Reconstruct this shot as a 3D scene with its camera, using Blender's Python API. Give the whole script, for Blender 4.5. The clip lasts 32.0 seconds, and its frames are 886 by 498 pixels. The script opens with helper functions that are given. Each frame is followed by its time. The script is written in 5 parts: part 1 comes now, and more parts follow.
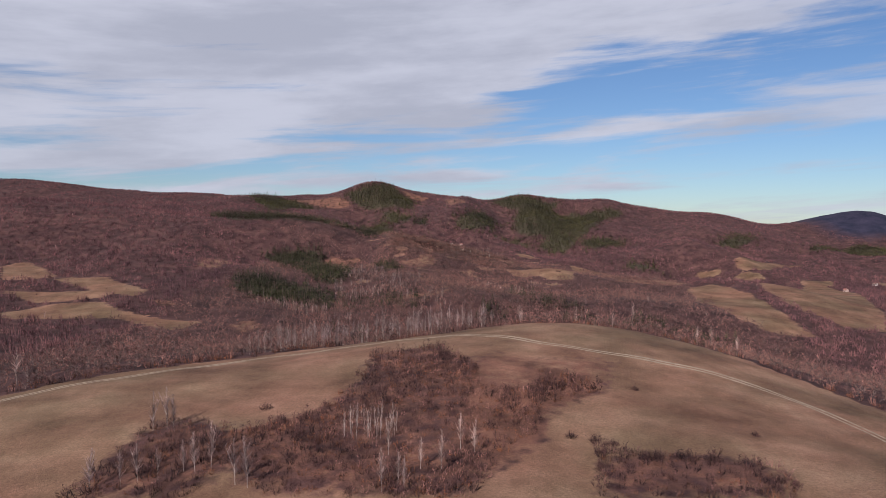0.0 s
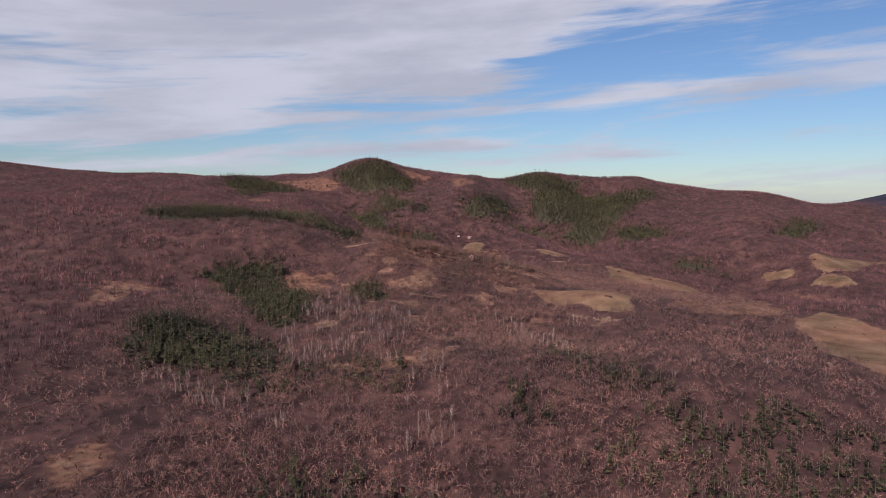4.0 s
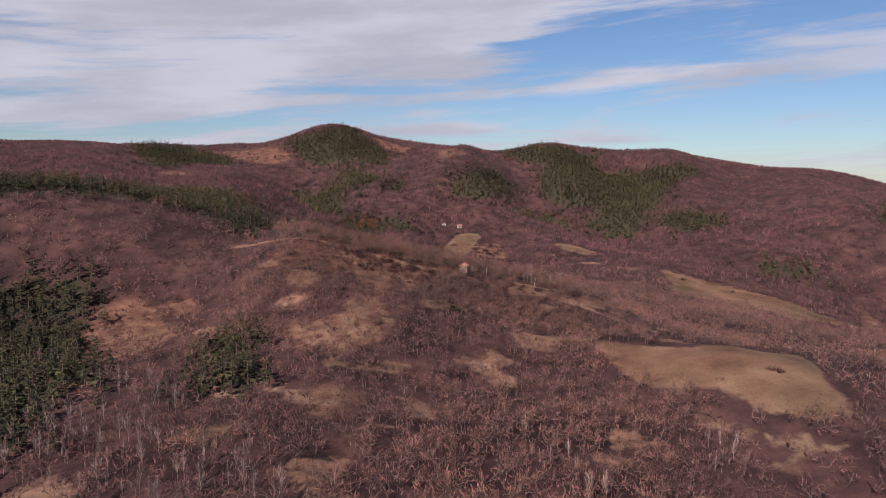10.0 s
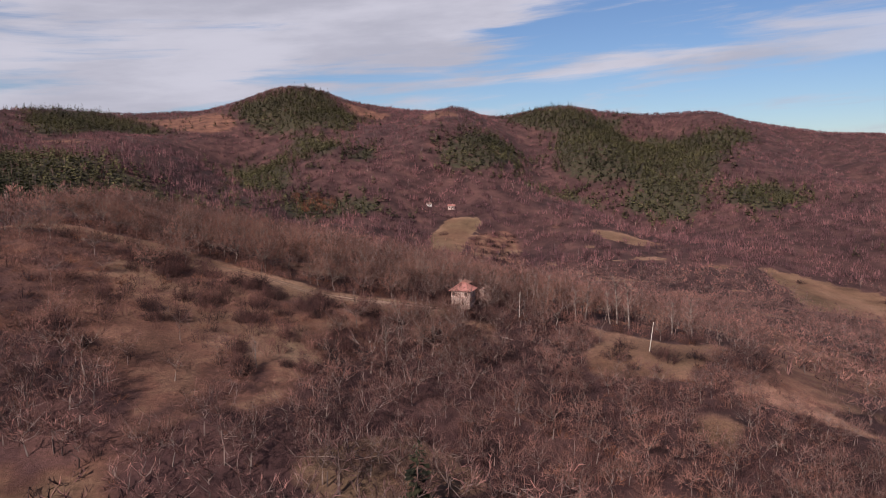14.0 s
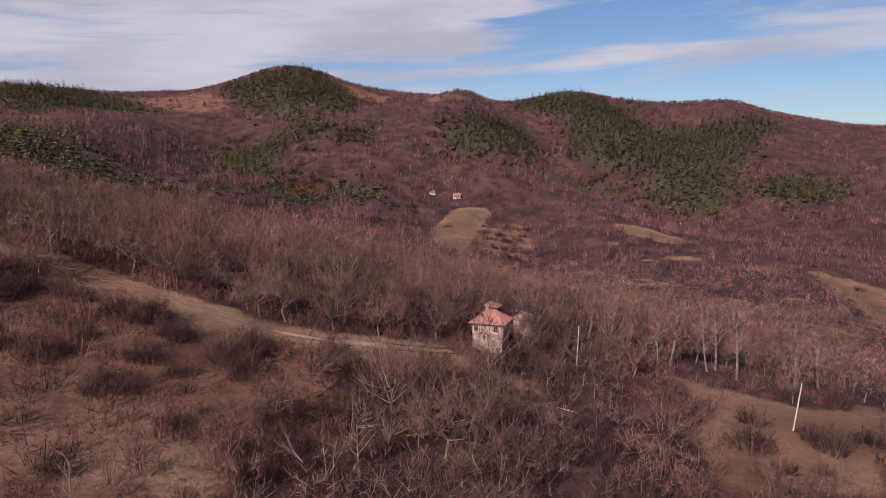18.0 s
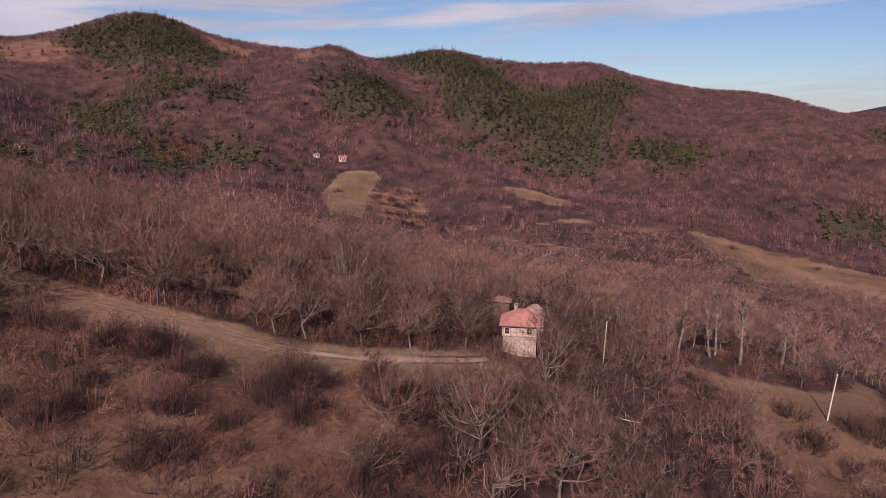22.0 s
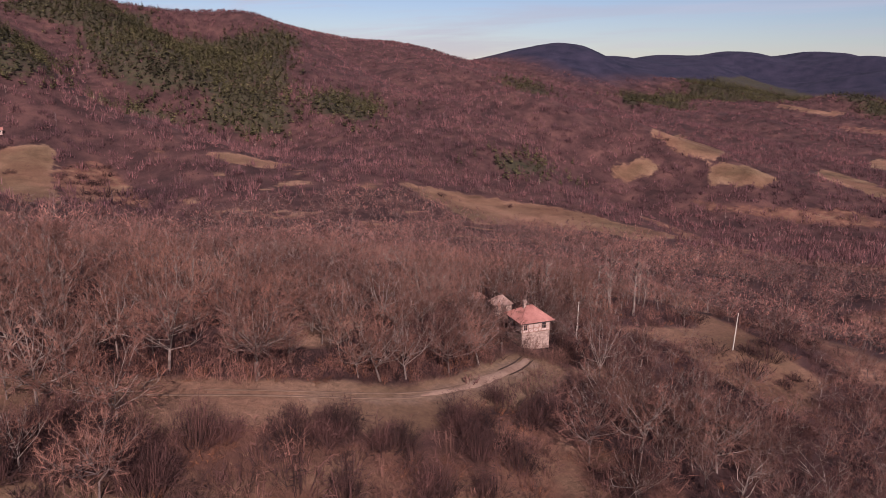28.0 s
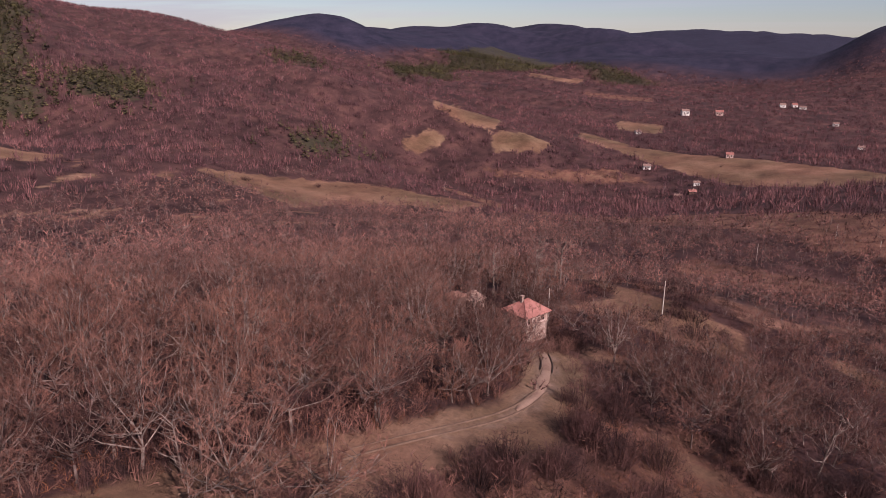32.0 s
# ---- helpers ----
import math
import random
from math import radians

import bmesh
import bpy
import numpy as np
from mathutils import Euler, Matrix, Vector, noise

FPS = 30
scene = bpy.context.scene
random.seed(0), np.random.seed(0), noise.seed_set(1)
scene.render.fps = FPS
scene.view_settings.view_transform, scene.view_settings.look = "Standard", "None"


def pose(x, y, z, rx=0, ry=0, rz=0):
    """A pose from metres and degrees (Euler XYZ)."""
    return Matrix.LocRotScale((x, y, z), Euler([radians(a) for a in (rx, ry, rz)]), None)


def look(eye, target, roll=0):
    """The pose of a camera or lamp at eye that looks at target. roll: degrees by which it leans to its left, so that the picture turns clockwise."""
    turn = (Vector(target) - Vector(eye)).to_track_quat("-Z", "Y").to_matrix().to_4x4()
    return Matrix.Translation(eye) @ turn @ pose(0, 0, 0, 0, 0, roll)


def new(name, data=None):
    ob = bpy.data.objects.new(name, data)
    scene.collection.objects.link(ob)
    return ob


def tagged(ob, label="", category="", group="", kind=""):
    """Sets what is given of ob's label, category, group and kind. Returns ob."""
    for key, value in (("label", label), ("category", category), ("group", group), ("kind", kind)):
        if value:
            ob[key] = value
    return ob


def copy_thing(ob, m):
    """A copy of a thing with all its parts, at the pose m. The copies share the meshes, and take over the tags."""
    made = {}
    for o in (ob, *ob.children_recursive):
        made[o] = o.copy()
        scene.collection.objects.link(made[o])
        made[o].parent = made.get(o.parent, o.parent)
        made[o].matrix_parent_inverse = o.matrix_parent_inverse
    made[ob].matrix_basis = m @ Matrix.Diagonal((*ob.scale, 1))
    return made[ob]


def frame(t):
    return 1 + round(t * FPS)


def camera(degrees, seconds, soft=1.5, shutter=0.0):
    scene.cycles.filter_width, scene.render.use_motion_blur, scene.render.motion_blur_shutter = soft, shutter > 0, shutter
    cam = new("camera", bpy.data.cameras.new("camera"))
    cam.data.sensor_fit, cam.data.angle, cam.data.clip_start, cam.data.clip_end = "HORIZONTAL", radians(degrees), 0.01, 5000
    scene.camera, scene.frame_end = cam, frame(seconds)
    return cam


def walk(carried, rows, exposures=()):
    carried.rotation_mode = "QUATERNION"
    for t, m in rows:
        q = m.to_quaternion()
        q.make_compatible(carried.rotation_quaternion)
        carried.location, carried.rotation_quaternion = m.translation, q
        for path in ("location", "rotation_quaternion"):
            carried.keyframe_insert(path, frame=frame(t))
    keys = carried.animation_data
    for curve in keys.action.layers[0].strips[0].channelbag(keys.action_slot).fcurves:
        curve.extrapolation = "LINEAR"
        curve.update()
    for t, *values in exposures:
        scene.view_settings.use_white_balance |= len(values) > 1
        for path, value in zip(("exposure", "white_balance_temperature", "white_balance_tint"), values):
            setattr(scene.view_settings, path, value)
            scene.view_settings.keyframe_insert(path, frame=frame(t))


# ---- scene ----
cam = camera(63.7, 32.0, soft=0.8)
PATH = [
    (0.0, -0.176, -0.114, 81.041, 87.943, -0.305, -0.132),
    (1.0, 0.662, 37.448, 85.327, 87.656, 0.083, -0.491),
    (2.0, 1.166, 75.392, 90.348, 87.026, 0.287, -0.388),
    (3.0, 1.884, 113.056, 95.064, 86.195, 0.298, -0.049),
    (4.0, 2.322, 150.808, 99.857, 85.478, 0.114, 0.393),
    (4.5, 2.452, 168.576, 101.746, 84.790, -0.084, 0.468),
    (6.5, 3.831, 225.849, 101.368, 83.410, -0.785, 0.379),
    (7.0, 4.100, 243.302, 99.808, 83.498, -0.585, 0.384),
    (8.0, 5.021, 280.111, 96.570, 83.988, -0.391, 0.243),
    (9.0, 6.234, 317.586, 93.140, 84.014, -0.100, -0.018),
    (10.0, 7.412, 354.169, 90.168, 84.217, -0.217, -0.496),
    (11.0, 8.213, 390.895, 86.853, 84.388, -0.418, -0.535),
    (12.0, 9.701, 428.259, 83.310, 84.646, -0.224, -0.698),
    (13.0, 11.087, 464.897, 79.735, 83.986, 0.175, -0.710),
    (13.5, 11.577, 482.596, 78.295, 83.671, 0.357, -1.193),
    (14.0, 12.462, 501.150, 76.660, 83.240, 0.558, -1.162),
    (14.5, 12.969, 516.855, 75.617, 82.750, 0.651, -1.325),
    (16.5, 13.570, 528.701, 74.203, 82.721, 0.259, -1.131),
    (17.0, 13.107, 531.088, 74.105, 82.721, -0.135, -1.023),
    (17.5, 12.620, 533.062, 74.118, 82.664, -0.133, -0.965),
    (18.0, 11.692, 535.088, 74.136, 82.436, -0.433, -0.983),
    (18.5, 10.708, 536.704, 74.195, 82.262, -0.632, -0.984),
    (19.0, 9.501, 538.309, 74.355, 81.886, -0.743, -1.341),
    (19.5, 8.268, 539.499, 74.488, 81.483, -0.880, -2.418),
    (20.0, 6.646, 540.599, 74.736, 81.056, -0.940, -4.177),
    (20.5, 5.117, 541.526, 74.939, 80.686, -1.100, -5.926),
    (21.0, 3.349, 542.294, 75.255, 80.141, -1.068, -7.898),
    (21.5, 1.527, 542.831, 75.548, 79.719, -1.034, -9.822),
    (22.0, -0.506, 543.377, 75.921, 79.184, -1.119, -12.315),
    (22.5, -2.492, 543.909, 76.302, 78.797, -1.191, -14.469),
    (23.0, -4.770, 544.548, 76.717, 78.440, -1.265, -16.686),
    (24.0, -9.169, 545.926, 77.668, 77.703, -1.103, -20.780),
    (25.0, -13.660, 547.994, 78.432, 77.136, -0.975, -26.007),
    (25.5, -15.739, 549.278, 78.720, 76.796, -0.855, -28.455),
    (27.5, -23.359, 554.868, 80.155, 75.638, -0.469, -38.644),
    (28.0, -24.966, 556.529, 80.469, 75.368, -0.436, -41.025),
    (29.0, -27.862, 559.955, 80.932, 74.917, -0.263, -45.587),
    (30.0, -30.463, 563.814, 81.414, 74.463, -0.092, -50.636),
    (31.0, -32.809, 568.005, 81.864, 73.852, -0.295, -55.449),
    (32.0, -34.961, 572.445, 82.278, 73.261, -0.490, -60.519),
]
walk(cam, [(t, pose(x, y, z, rx, ry, rz)) for t, x, y, z, rx, ry, rz in PATH], exposures=[(0.0, 0.87, 6200, 13), (10.0, 0.90, 6450, 16), (20.0, 0.88, 6600, 20), (25.0, 0.91, 6680, 27), (32.0, 0.89, 6700, 32)])

# ---- sky and sun ----
SUN_AZ, SUN_EL = 207.0, 33.0
world = bpy.data.worlds.new("sky")
scene.world = world
world.use_nodes = True
wn, wl = world.node_tree.nodes, world.node_tree.links
wn.clear()


def wnode(kind, **values):
    n = wn.new(kind)
    for key, value in values.items():
        setattr(n, key, value)
    return n


w_out = wnode("ShaderNodeOutputWorld")
w_bg = wnode("ShaderNodeBackground")
sky = wnode("ShaderNodeTexSky", sky_type="NISHITA", sun_disc=False, sun_elevation=radians(SUN_EL), sun_rotation=radians(SUN_AZ), air_density=1.0, dust_density=0.1, ozone_density=1.5)
w_bg.inputs["Strength"].default_value = 0.046
CLOUD_DIM, CLOUD_LIT = 5.6, 7.4
coord = wnode("ShaderNodeTexCoord")
sep = wnode("ShaderNodeSeparateXYZ")
wl.new(coord.outputs["Generated"], sep.inputs[0])


def wmath(operation, *values, clamp=False):
    n = wnode("ShaderNodeMath", operation=operation, use_clamp=clamp)
    for socket, value in zip(n.inputs, values):
        if isinstance(value, (int, float)):
            socket.default_value = value
        else:
            wl.new(value, socket)
    return n.outputs[0]


def wramp(value, low, high, a=0.0, b=1.0):
    n = wnode("ShaderNodeMapRange", interpolation_type="SMOOTHSTEP")
    wl.new(value, n.inputs["Value"])
    for key, v in (("From Min", low), ("From Max", high), ("To Min", a), ("To Max", b)):
        n.inputs[key].default_value = v
    return n.outputs[0]


def wnoise(u, v, su, sv, scale, detail, shift, distortion=0.0):
    c = wnode("ShaderNodeCombineXYZ")
    wl.new(wmath("MULTIPLY", u, su), c.inputs[0])
    wl.new(wmath("MULTIPLY", v, sv), c.inputs[1])
    c.inputs[2].default_value = shift
    n = wnode("ShaderNodeTexNoise")
    wl.new(c.outputs[0], n.inputs["Vector"])
    n.inputs["Scale"].default_value, n.inputs["Detail"].default_value, n.inputs["Roughness"].default_value, n.inputs["Distortion"].default_value = scale, detail, 0.58, distortion
    return n.outputs["Fac"]


across = wmath("SQRT", wmath("ADD", wmath("MULTIPLY", sep.outputs["X"], sep.outputs["X"]), wmath("MULTIPLY", sep.outputs["Y"], sep.outputs["Y"])))
u = wmath("DIVIDE", sep.outputs["X"], across)  # east
v = wmath("DIVIDE", sep.outputs["Z"], across)  # height over the horizon
tilt = wmath("SUBTRACT", v, wmath("MULTIPLY", u, 0.07))
streaks = wnoise(u, tilt, 1.6, 15.0, 1.5, 9, 0.3, 0.5)
wisps = wnoise(u, tilt, 4.0, 30.0, 1.7, 8, 4.2, 0.8)
sheet_edge = wramp(u, -0.02, 0.24, 0.055, 0.205)
sheet = wmath("MULTIPLY", wmath("SUBTRACT", v, sheet_edge), 7.0)
band = wmath("SUBTRACT", 1.0, wmath("MULTIPLY", wmath("ABSOLUTE", wmath("SUBTRACT", tilt, 0.112)), 34.0))
band = wmath("MULTIPLY", wmath("MAXIMUM", band, 0.0), wramp(u, 0.62, 0.8, 0.55, 0.0))
low = wmath("MULTIPLY", wmath("MAXIMUM", wmath("SUBTRACT", 1.0, wmath("MULTIPLY", wmath("ABSOLUTE", wmath("SUBTRACT", tilt, 0.07)), 40.0)), 0.0), wramp(u, -0.1, 0.1, 0.35, 0.0))
amount = wmath("ADD", wmath("MAXIMUM", wmath("MAXIMUM", wmath("MINIMUM", sheet, 0.75), band), low), wmath("ADD", wmath("MULTIPLY", wmath("SUBTRACT", streaks, 0.5), 2.3), wmath("MULTIPLY", wmath("SUBTRACT", wisps, 0.5), 0.75)))
cover = wmath("MULTIPLY", wramp(amount, 0.02, 0.55, 0.0, 0.94), wmath("MULTIPLY", wramp(u, 0.3, 0.85, 1.0, 0.35), wmath("MULTIPLY", wramp(sep.outputs["Y"], -0.3, 0.3, 0.12, 1.0), wramp(v, 0.4, 1.4, 1.0, 0.35))))
shade = wnoise(u, tilt, 2.0, 9.0, 1.5, 6, 9.0)
tone = wnode("ShaderNodeMixRGB")
wl.new(wramp(shade, 0.35, 0.65), tone.inputs["Fac"])
tone.inputs["Color1"].default_value, tone.inputs["Color2"].default_value = (CLOUD_DIM * 0.95, CLOUD_DIM * 0.97, CLOUD_DIM * 1.11, 1), (CLOUD_LIT * 0.96, CLOUD_LIT * 0.97, CLOUD_LIT * 1.08, 1)
cloud = wnode("ShaderNodeMixRGB")
wl.new(cover, cloud.inputs["Fac"])
clear = wnode("ShaderNodeMixRGB", blend_type="MULTIPLY")
clear.inputs["Fac"].default_value = 1.0
clear.inputs["Color2"].default_value = (0.63, 0.765, 0.97, 1)
wl.new(sky.outputs[0], clear.inputs["Color1"])
wl.new(clear.outputs[0], cloud.inputs["Color1"])
wl.new(tone.outputs[0], cloud.inputs["Color2"])
wl.new(cloud.outputs[0], w_bg.inputs["Color"])
wl.new(w_bg.outputs[0], w_out.inputs["Surface"])

sun = new("sun", bpy.data.lights.new("sun", "SUN"))
sun.data.energy, sun.data.angle, sun.data.color = 5.0, radians(0.6), (1.0, 0.93, 0.84)
a, e = radians(SUN_AZ), radians(SUN_EL)
sun.matrix_world = look((math.sin(a) * math.cos(e) * 300, math.cos(a) * math.cos(e) * 300 + 400, math.sin(e) * 300 + 60), (0, 400, 60))


# ---- materials ----
def material(name, roughness=0.9):
    m = bpy.data.materials.new(name)
    m.use_nodes = True
    b = m.node_tree.nodes["Principled BSDF"]
    b.inputs["Roughness"].default_value = roughness
    b.inputs["Specular IOR Level"].default_value = 0.15
    return m, m.node_tree.nodes, m.node_tree.links, b


def noise_mix(nodes, links, vector, scale, stops, detail=4, rough=0.6):
    """Noise at a scale, through a ramp of (place, colour)."""
    n = nodes.new("ShaderNodeTexNoise")
    n.inputs["Scale"].default_value, n.inputs["Detail"].default_value, n.inputs["Roughness"].default_value = scale, detail, rough
    links.new(vector, n.inputs["Vector"])
    r = nodes.new("ShaderNodeValToRGB")
    ramp = r.color_ramp.elements
    ramp[0].position, ramp[0].color = stops[0][0], (*stops[0][1], 1)
    ramp[1].position, ramp[1].color = stops[-1][0], (*stops[-1][1], 1)
    for place, colour in stops[1:-1]:
        ramp.new(place).color = (*colour, 1)
    links.new(n.outputs["Fac"], r.inputs[0])
    return r.outputs[0], n.outputs["Fac"]


def mix(nodes, links, fac, a, b, kind="MIX"):
    m = nodes.new("ShaderNodeMixRGB")
    m.blend_type = kind
    for socket, value in zip(m.inputs, (fac, a, b)):
        if hasattr(value, "links"):
            links.new(value, socket)
        elif isinstance(value, tuple):
            socket.default_value = (*value, 1)
        else:
            socket.default_value = value
    return m.outputs[0]


def bump(nodes, links, b, height, strength, distance):
    n = nodes.new("ShaderNodeBump")
    n.inputs["Strength"].default_value, n.inputs["Distance"].default_value = strength, distance
    links.new(height, n.inputs["Height"])
    links.new(n.outputs[0], b.inputs["Normal"])


def plain(name, dark, light, scale, roughness=0.9, fine=0.0, relief=0.0, metal=0.0):
    """A surface that varies between two colours at two scales."""
    dark, light = tuple(v * 0.76 for v in dark), tuple(v * 0.79 for v in light)
    m, n, l, b = material(name, roughness)
    pos = n.new("ShaderNodeNewGeometry").outputs["Position"]
    c, f = noise_mix(n, l, pos, scale, [(0.3, dark), (0.7, light)])
    c2, f2 = noise_mix(n, l, pos, fine or scale * 9, [(0.25, (0.62, 0.62, 0.62)), (0.75, (1.0, 1.0, 1.0))])
    l.new(mix(n, l, 0.8, c, c2, "MULTIPLY"), b.inputs["Base Color"])
    b.inputs["Metallic"].default_value = metal
    if relief:
        bump(n, l, b, f2, 0.6, relief)
    return m


def twig_material(name, dark, light, near_scale=0.33, spread=0.42, by_tree=False):
    """Bare twigs: tone changes from twig to twig, from tree to tree and over whole stands."""
    dark, light = tuple(v * 0.44 for v in dark), tuple(v * 0.63 for v in light)
    m, n, l, b = material(name, 0.85)
    geo = n.new("ShaderNodeNewGeometry")
    pos = geo.outputs["Position"]
    c, _ = noise_mix(n, l, pos, near_scale, [(0.38, dark), (0.62, light)], 3, 0.7)
    c2, _ = noise_mix(n, l, pos, 0.03, [(0.36, (0.58, 0.55, 0.60)), (0.64, (1.28, 1.14, 1.08))], 5)
    c = mix(n, l, 1.0, c, c2, "MULTIPLY")
    each = n.new("ShaderNodeValToRGB")
    e = each.color_ramp.elements
    e[0].color, e[1].color = (1 - spread, 1 - spread, 1 - spread, 1), (1 + spread * 1.3, 1 + spread * 1.2, 1 + spread * 1.15, 1)
    e.new(0.7).color = (1, 1, 1, 1)
    l.new(geo.outputs["Random Per Island"], each.inputs[0])
    c = mix(n, l, 1.0, c, each.outputs[0], "MULTIPLY")
    if by_tree:
        tree = n.new("ShaderNodeValToRGB")
        t = tree.color_ramp.elements
        t[0].color, t[1].color = (0.70, 0.66, 0.70, 1), (1.22, 1.24, 1.22, 1)
        t.new(0.5).color = (1.0, 0.92, 0.88, 1)
        l.new(n.new("ShaderNodeObjectInfo").outputs["Random"], tree.inputs[0])
        c = mix(n, l, 1.0, c, tree.outputs[0], "MULTIPLY")
    l.new(c, b.inputs["Base Color"])
    return m


def ground_material():
    m, n, l, b = material("ground", 0.95)
    pos = n.new("ShaderNodeNewGeometry").outputs["Position"]
    litter, f1 = noise_mix(n, l, pos, 0.09, [(0.36, (0.032, 0.0155, 0.016)), (0.52, (0.066, 0.0315, 0.031)), (0.68, (0.118, 0.057, 0.050))], 6, 0.65)
    grass, f2 = noise_mix(n, l, pos, 0.06, [(0.32, (0.115, 0.064, 0.043)), (0.5, (0.215, 0.126, 0.088)), (0.68, (0.325, 0.203, 0.147))], 6, 0.65)
    hue, _ = noise_mix(n, l, pos, 0.028, [(0.36, (0.84, 0.90, 0.84)), (0.64, (1.16, 1.02, 1.04))], 4)
    grass = mix(n, l, 1.0, grass, hue, "MULTIPLY")
    green = n.new("ShaderNodeAttribute")
    green.attribute_name = "green"
    grass = mix(n, l, green.outputs["Fac"], grass, mix(n, l, 1.0, grass, (0.73, 0.725, 0.67), "MULTIPLY"))
    fern, f3 = noise_mix(n, l, pos, 0.12, [(0.36, (0.084, 0.039, 0.029)), (0.66, (0.205, 0.096, 0.068))], 5, 0.65)
    dirt, f4 = noise_mix(n, l, pos, 0.7, [(0.3, (0.17, 0.105, 0.078)), (0.7, (0.26, 0.175, 0.135))], 4)
    fine, f5 = noise_mix(n, l, pos, 2.6, [(0.25, (0.33, 0.32, 0.31)), (0.75, (1.06, 1.04, 1.02))], 8, 0.78)
    edge = n.new("ShaderNodeTexNoise")
    edge.inputs["Scale"].default_value, edge.inputs["Detail"].default_value = 0.35, 5
    l.new(pos, edge.inputs["Vector"])

    def mask(name, low=0.35, high=0.65):
        at = n.new("ShaderNodeAttribute")
        at.attribute_name = name
        add = n.new("ShaderNodeMath")
        add.operation = "MULTIPLY_ADD"
        l.new(edge.outputs["Fac"], add.inputs[0])
        add.inputs[1].default_value = 0.9
        sub = n.new("ShaderNodeMath")
        sub.operation = "SUBTRACT"
        l.new(at.outputs["Fac"], sub.inputs[0])
        sub.inputs[1].default_value = 0.45
        l.new(sub.outputs[0], add.inputs[2])
        r = n.new("ShaderNodeMapRange")
        l.new(add.outputs[0], r.inputs["Value"])
        r.inputs["From Min"].default_value, r.inputs["From Max"].default_value = low, high
        return r.outputs[0]

    # blue haze of the far ranges, put into their ground colour
    hazed, _ = noise_mix(n, l, pos, 0.05, [(0.34, (0.010, 0.012, 0.028)), (0.66, (0.034, 0.030, 0.056))], 8, 0.7)
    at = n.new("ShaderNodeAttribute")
    at.attribute_name = "far_haze"
    litter = mix(n, l, at.outputs["Fac"], litter, hazed)
    needles, _ = noise_mix(n, l, pos, 0.25, [(0.35, (0.026, 0.024, 0.015)), (0.65, (0.060, 0.053, 0.031))], 5, 0.7)
    litter = mix(n, l, mask("pine_floor"), litter, needles)
    c = mix(n, l, mask("fern"), litter, fern)
    c = mix(n, l, mask("grass"), c, grass)
    c = mix(n, l, mask("dirt", 0.4, 0.6), c, dirt)
    c = mix(n, l, 1.0, c, fine, "MULTIPLY")
    l.new(c, b.inputs["Base Color"])
    bump(n, l, b, f5, 0.8, 0.25)
    return m


GROUND = ground_material()
TWIG = twig_material("bare_twigs", (0.092, 0.044, 0.041), (0.325, 0.174, 0.150), 0.33, 0.35)
TWIG_NEAR = twig_material("reddish_grey_twigs", (0.092, 0.044, 0.037), (0.255, 0.135, 0.110), 0.3, 0.22)
TWIG_TREE = twig_material("grey_brown_twigs", (0.096, 0.048, 0.039), (0.255, 0.140, 0.112), 0.25, 0.2, True)
# bare twigs of the far woods, with distance haze tinted into the colour
TWIG_HAZED = twig_material("hazed_distant_twigs", (0.088, 0.043, 0.049), (0.232, 0.118, 0.124), 0.28, 0.3)
TWIG_PALE = twig_material("pale_twigs", (0.25, 0.18, 0.168), (0.42, 0.315, 0.295))
TWIG_DARK = twig_material("shrub_twigs", (0.034, 0.020, 0.021), (0.112, 0.056, 0.052), 0.5, 0.3)
BARK = plain("bark", (0.055, 0.035, 0.031), (0.22, 0.155, 0.138), 0.9, fine=9, relief=0.02)
BIRCH = plain("birch_bark", (0.24, 0.19, 0.17), (0.48, 0.40, 0.37), 1.3, fine=7)
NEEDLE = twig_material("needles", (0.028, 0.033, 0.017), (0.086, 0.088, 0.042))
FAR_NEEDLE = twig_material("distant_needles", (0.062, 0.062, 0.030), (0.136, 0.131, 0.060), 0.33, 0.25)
PALE_BARK = plain("pale_bark", (0.075, 0.054, 0.048), (0.27, 0.205, 0.182), 2.6, fine=11, relief=0.03)
STRAW = twig_material("dry_grass", (0.16, 0.092, 0.062), (0.30, 0.19, 0.135))
RUST = twig_material("withered_leaves", (0.13, 0.055, 0.034), (0.24, 0.105, 0.06))

# ---- ground ----
HILLS = []


def hill(x, y, h, sx, sy, turn=0.0):
    HILLS.append((x, y, h, sx, sy, math.cos(turn), math.sin(turn)))


hill(-165, 1155, 103.1, 300, 300)
hill(-709, 1155, 100.1, 160, 160)
hill(550, 1155, 61.9, 250, 120)
hill(-61, 607, 27.2, 120, 60, -0.6)
hill(1016, 812, 33.1, 174, 311, -0.2)
hill(97, 811, -13.5, 168, 116, -0.3)
hill(0, 150, 16.7, 80, 80)
hill(200, 1155, 31.2, 80, 80)
hill(-384, 625, 34.7, 136, 265, 0.4)
hill(-150, 1030, -23.9, 120, 60, -0.6)
hill(911, 429, 48.9, 59, 92, 0.2)
hill(990, 1170, 36, 250, 120, -0.6)
hill(152, 1021, -11.8, 69, 67, -0.3)
hill(-79, 342, -10.4, 120, 60)
hill(550, 1155, -21, 120, 60, 0.6)
hill(-92, 551, -20.7, 51, 35)
hill(260, 380, -8.7, 120, 60, 0.6)
hill(46, 208, 12.6, 45, 45)
hill(-108, 1181, 20.1, 104, 57, 0.7)
hill(-395, 1208, 6.4, 61, 70, -0.6)
hill(-183, 1178, -16.8, 45, 59, -0.4)
hill(260, 1000, -12.7, 120, 60, 0.6)
hill(280, 825, 28.8, 71, 51, -0.1)
hill(-271, 380, -2.7, 128, 72, -0.7)
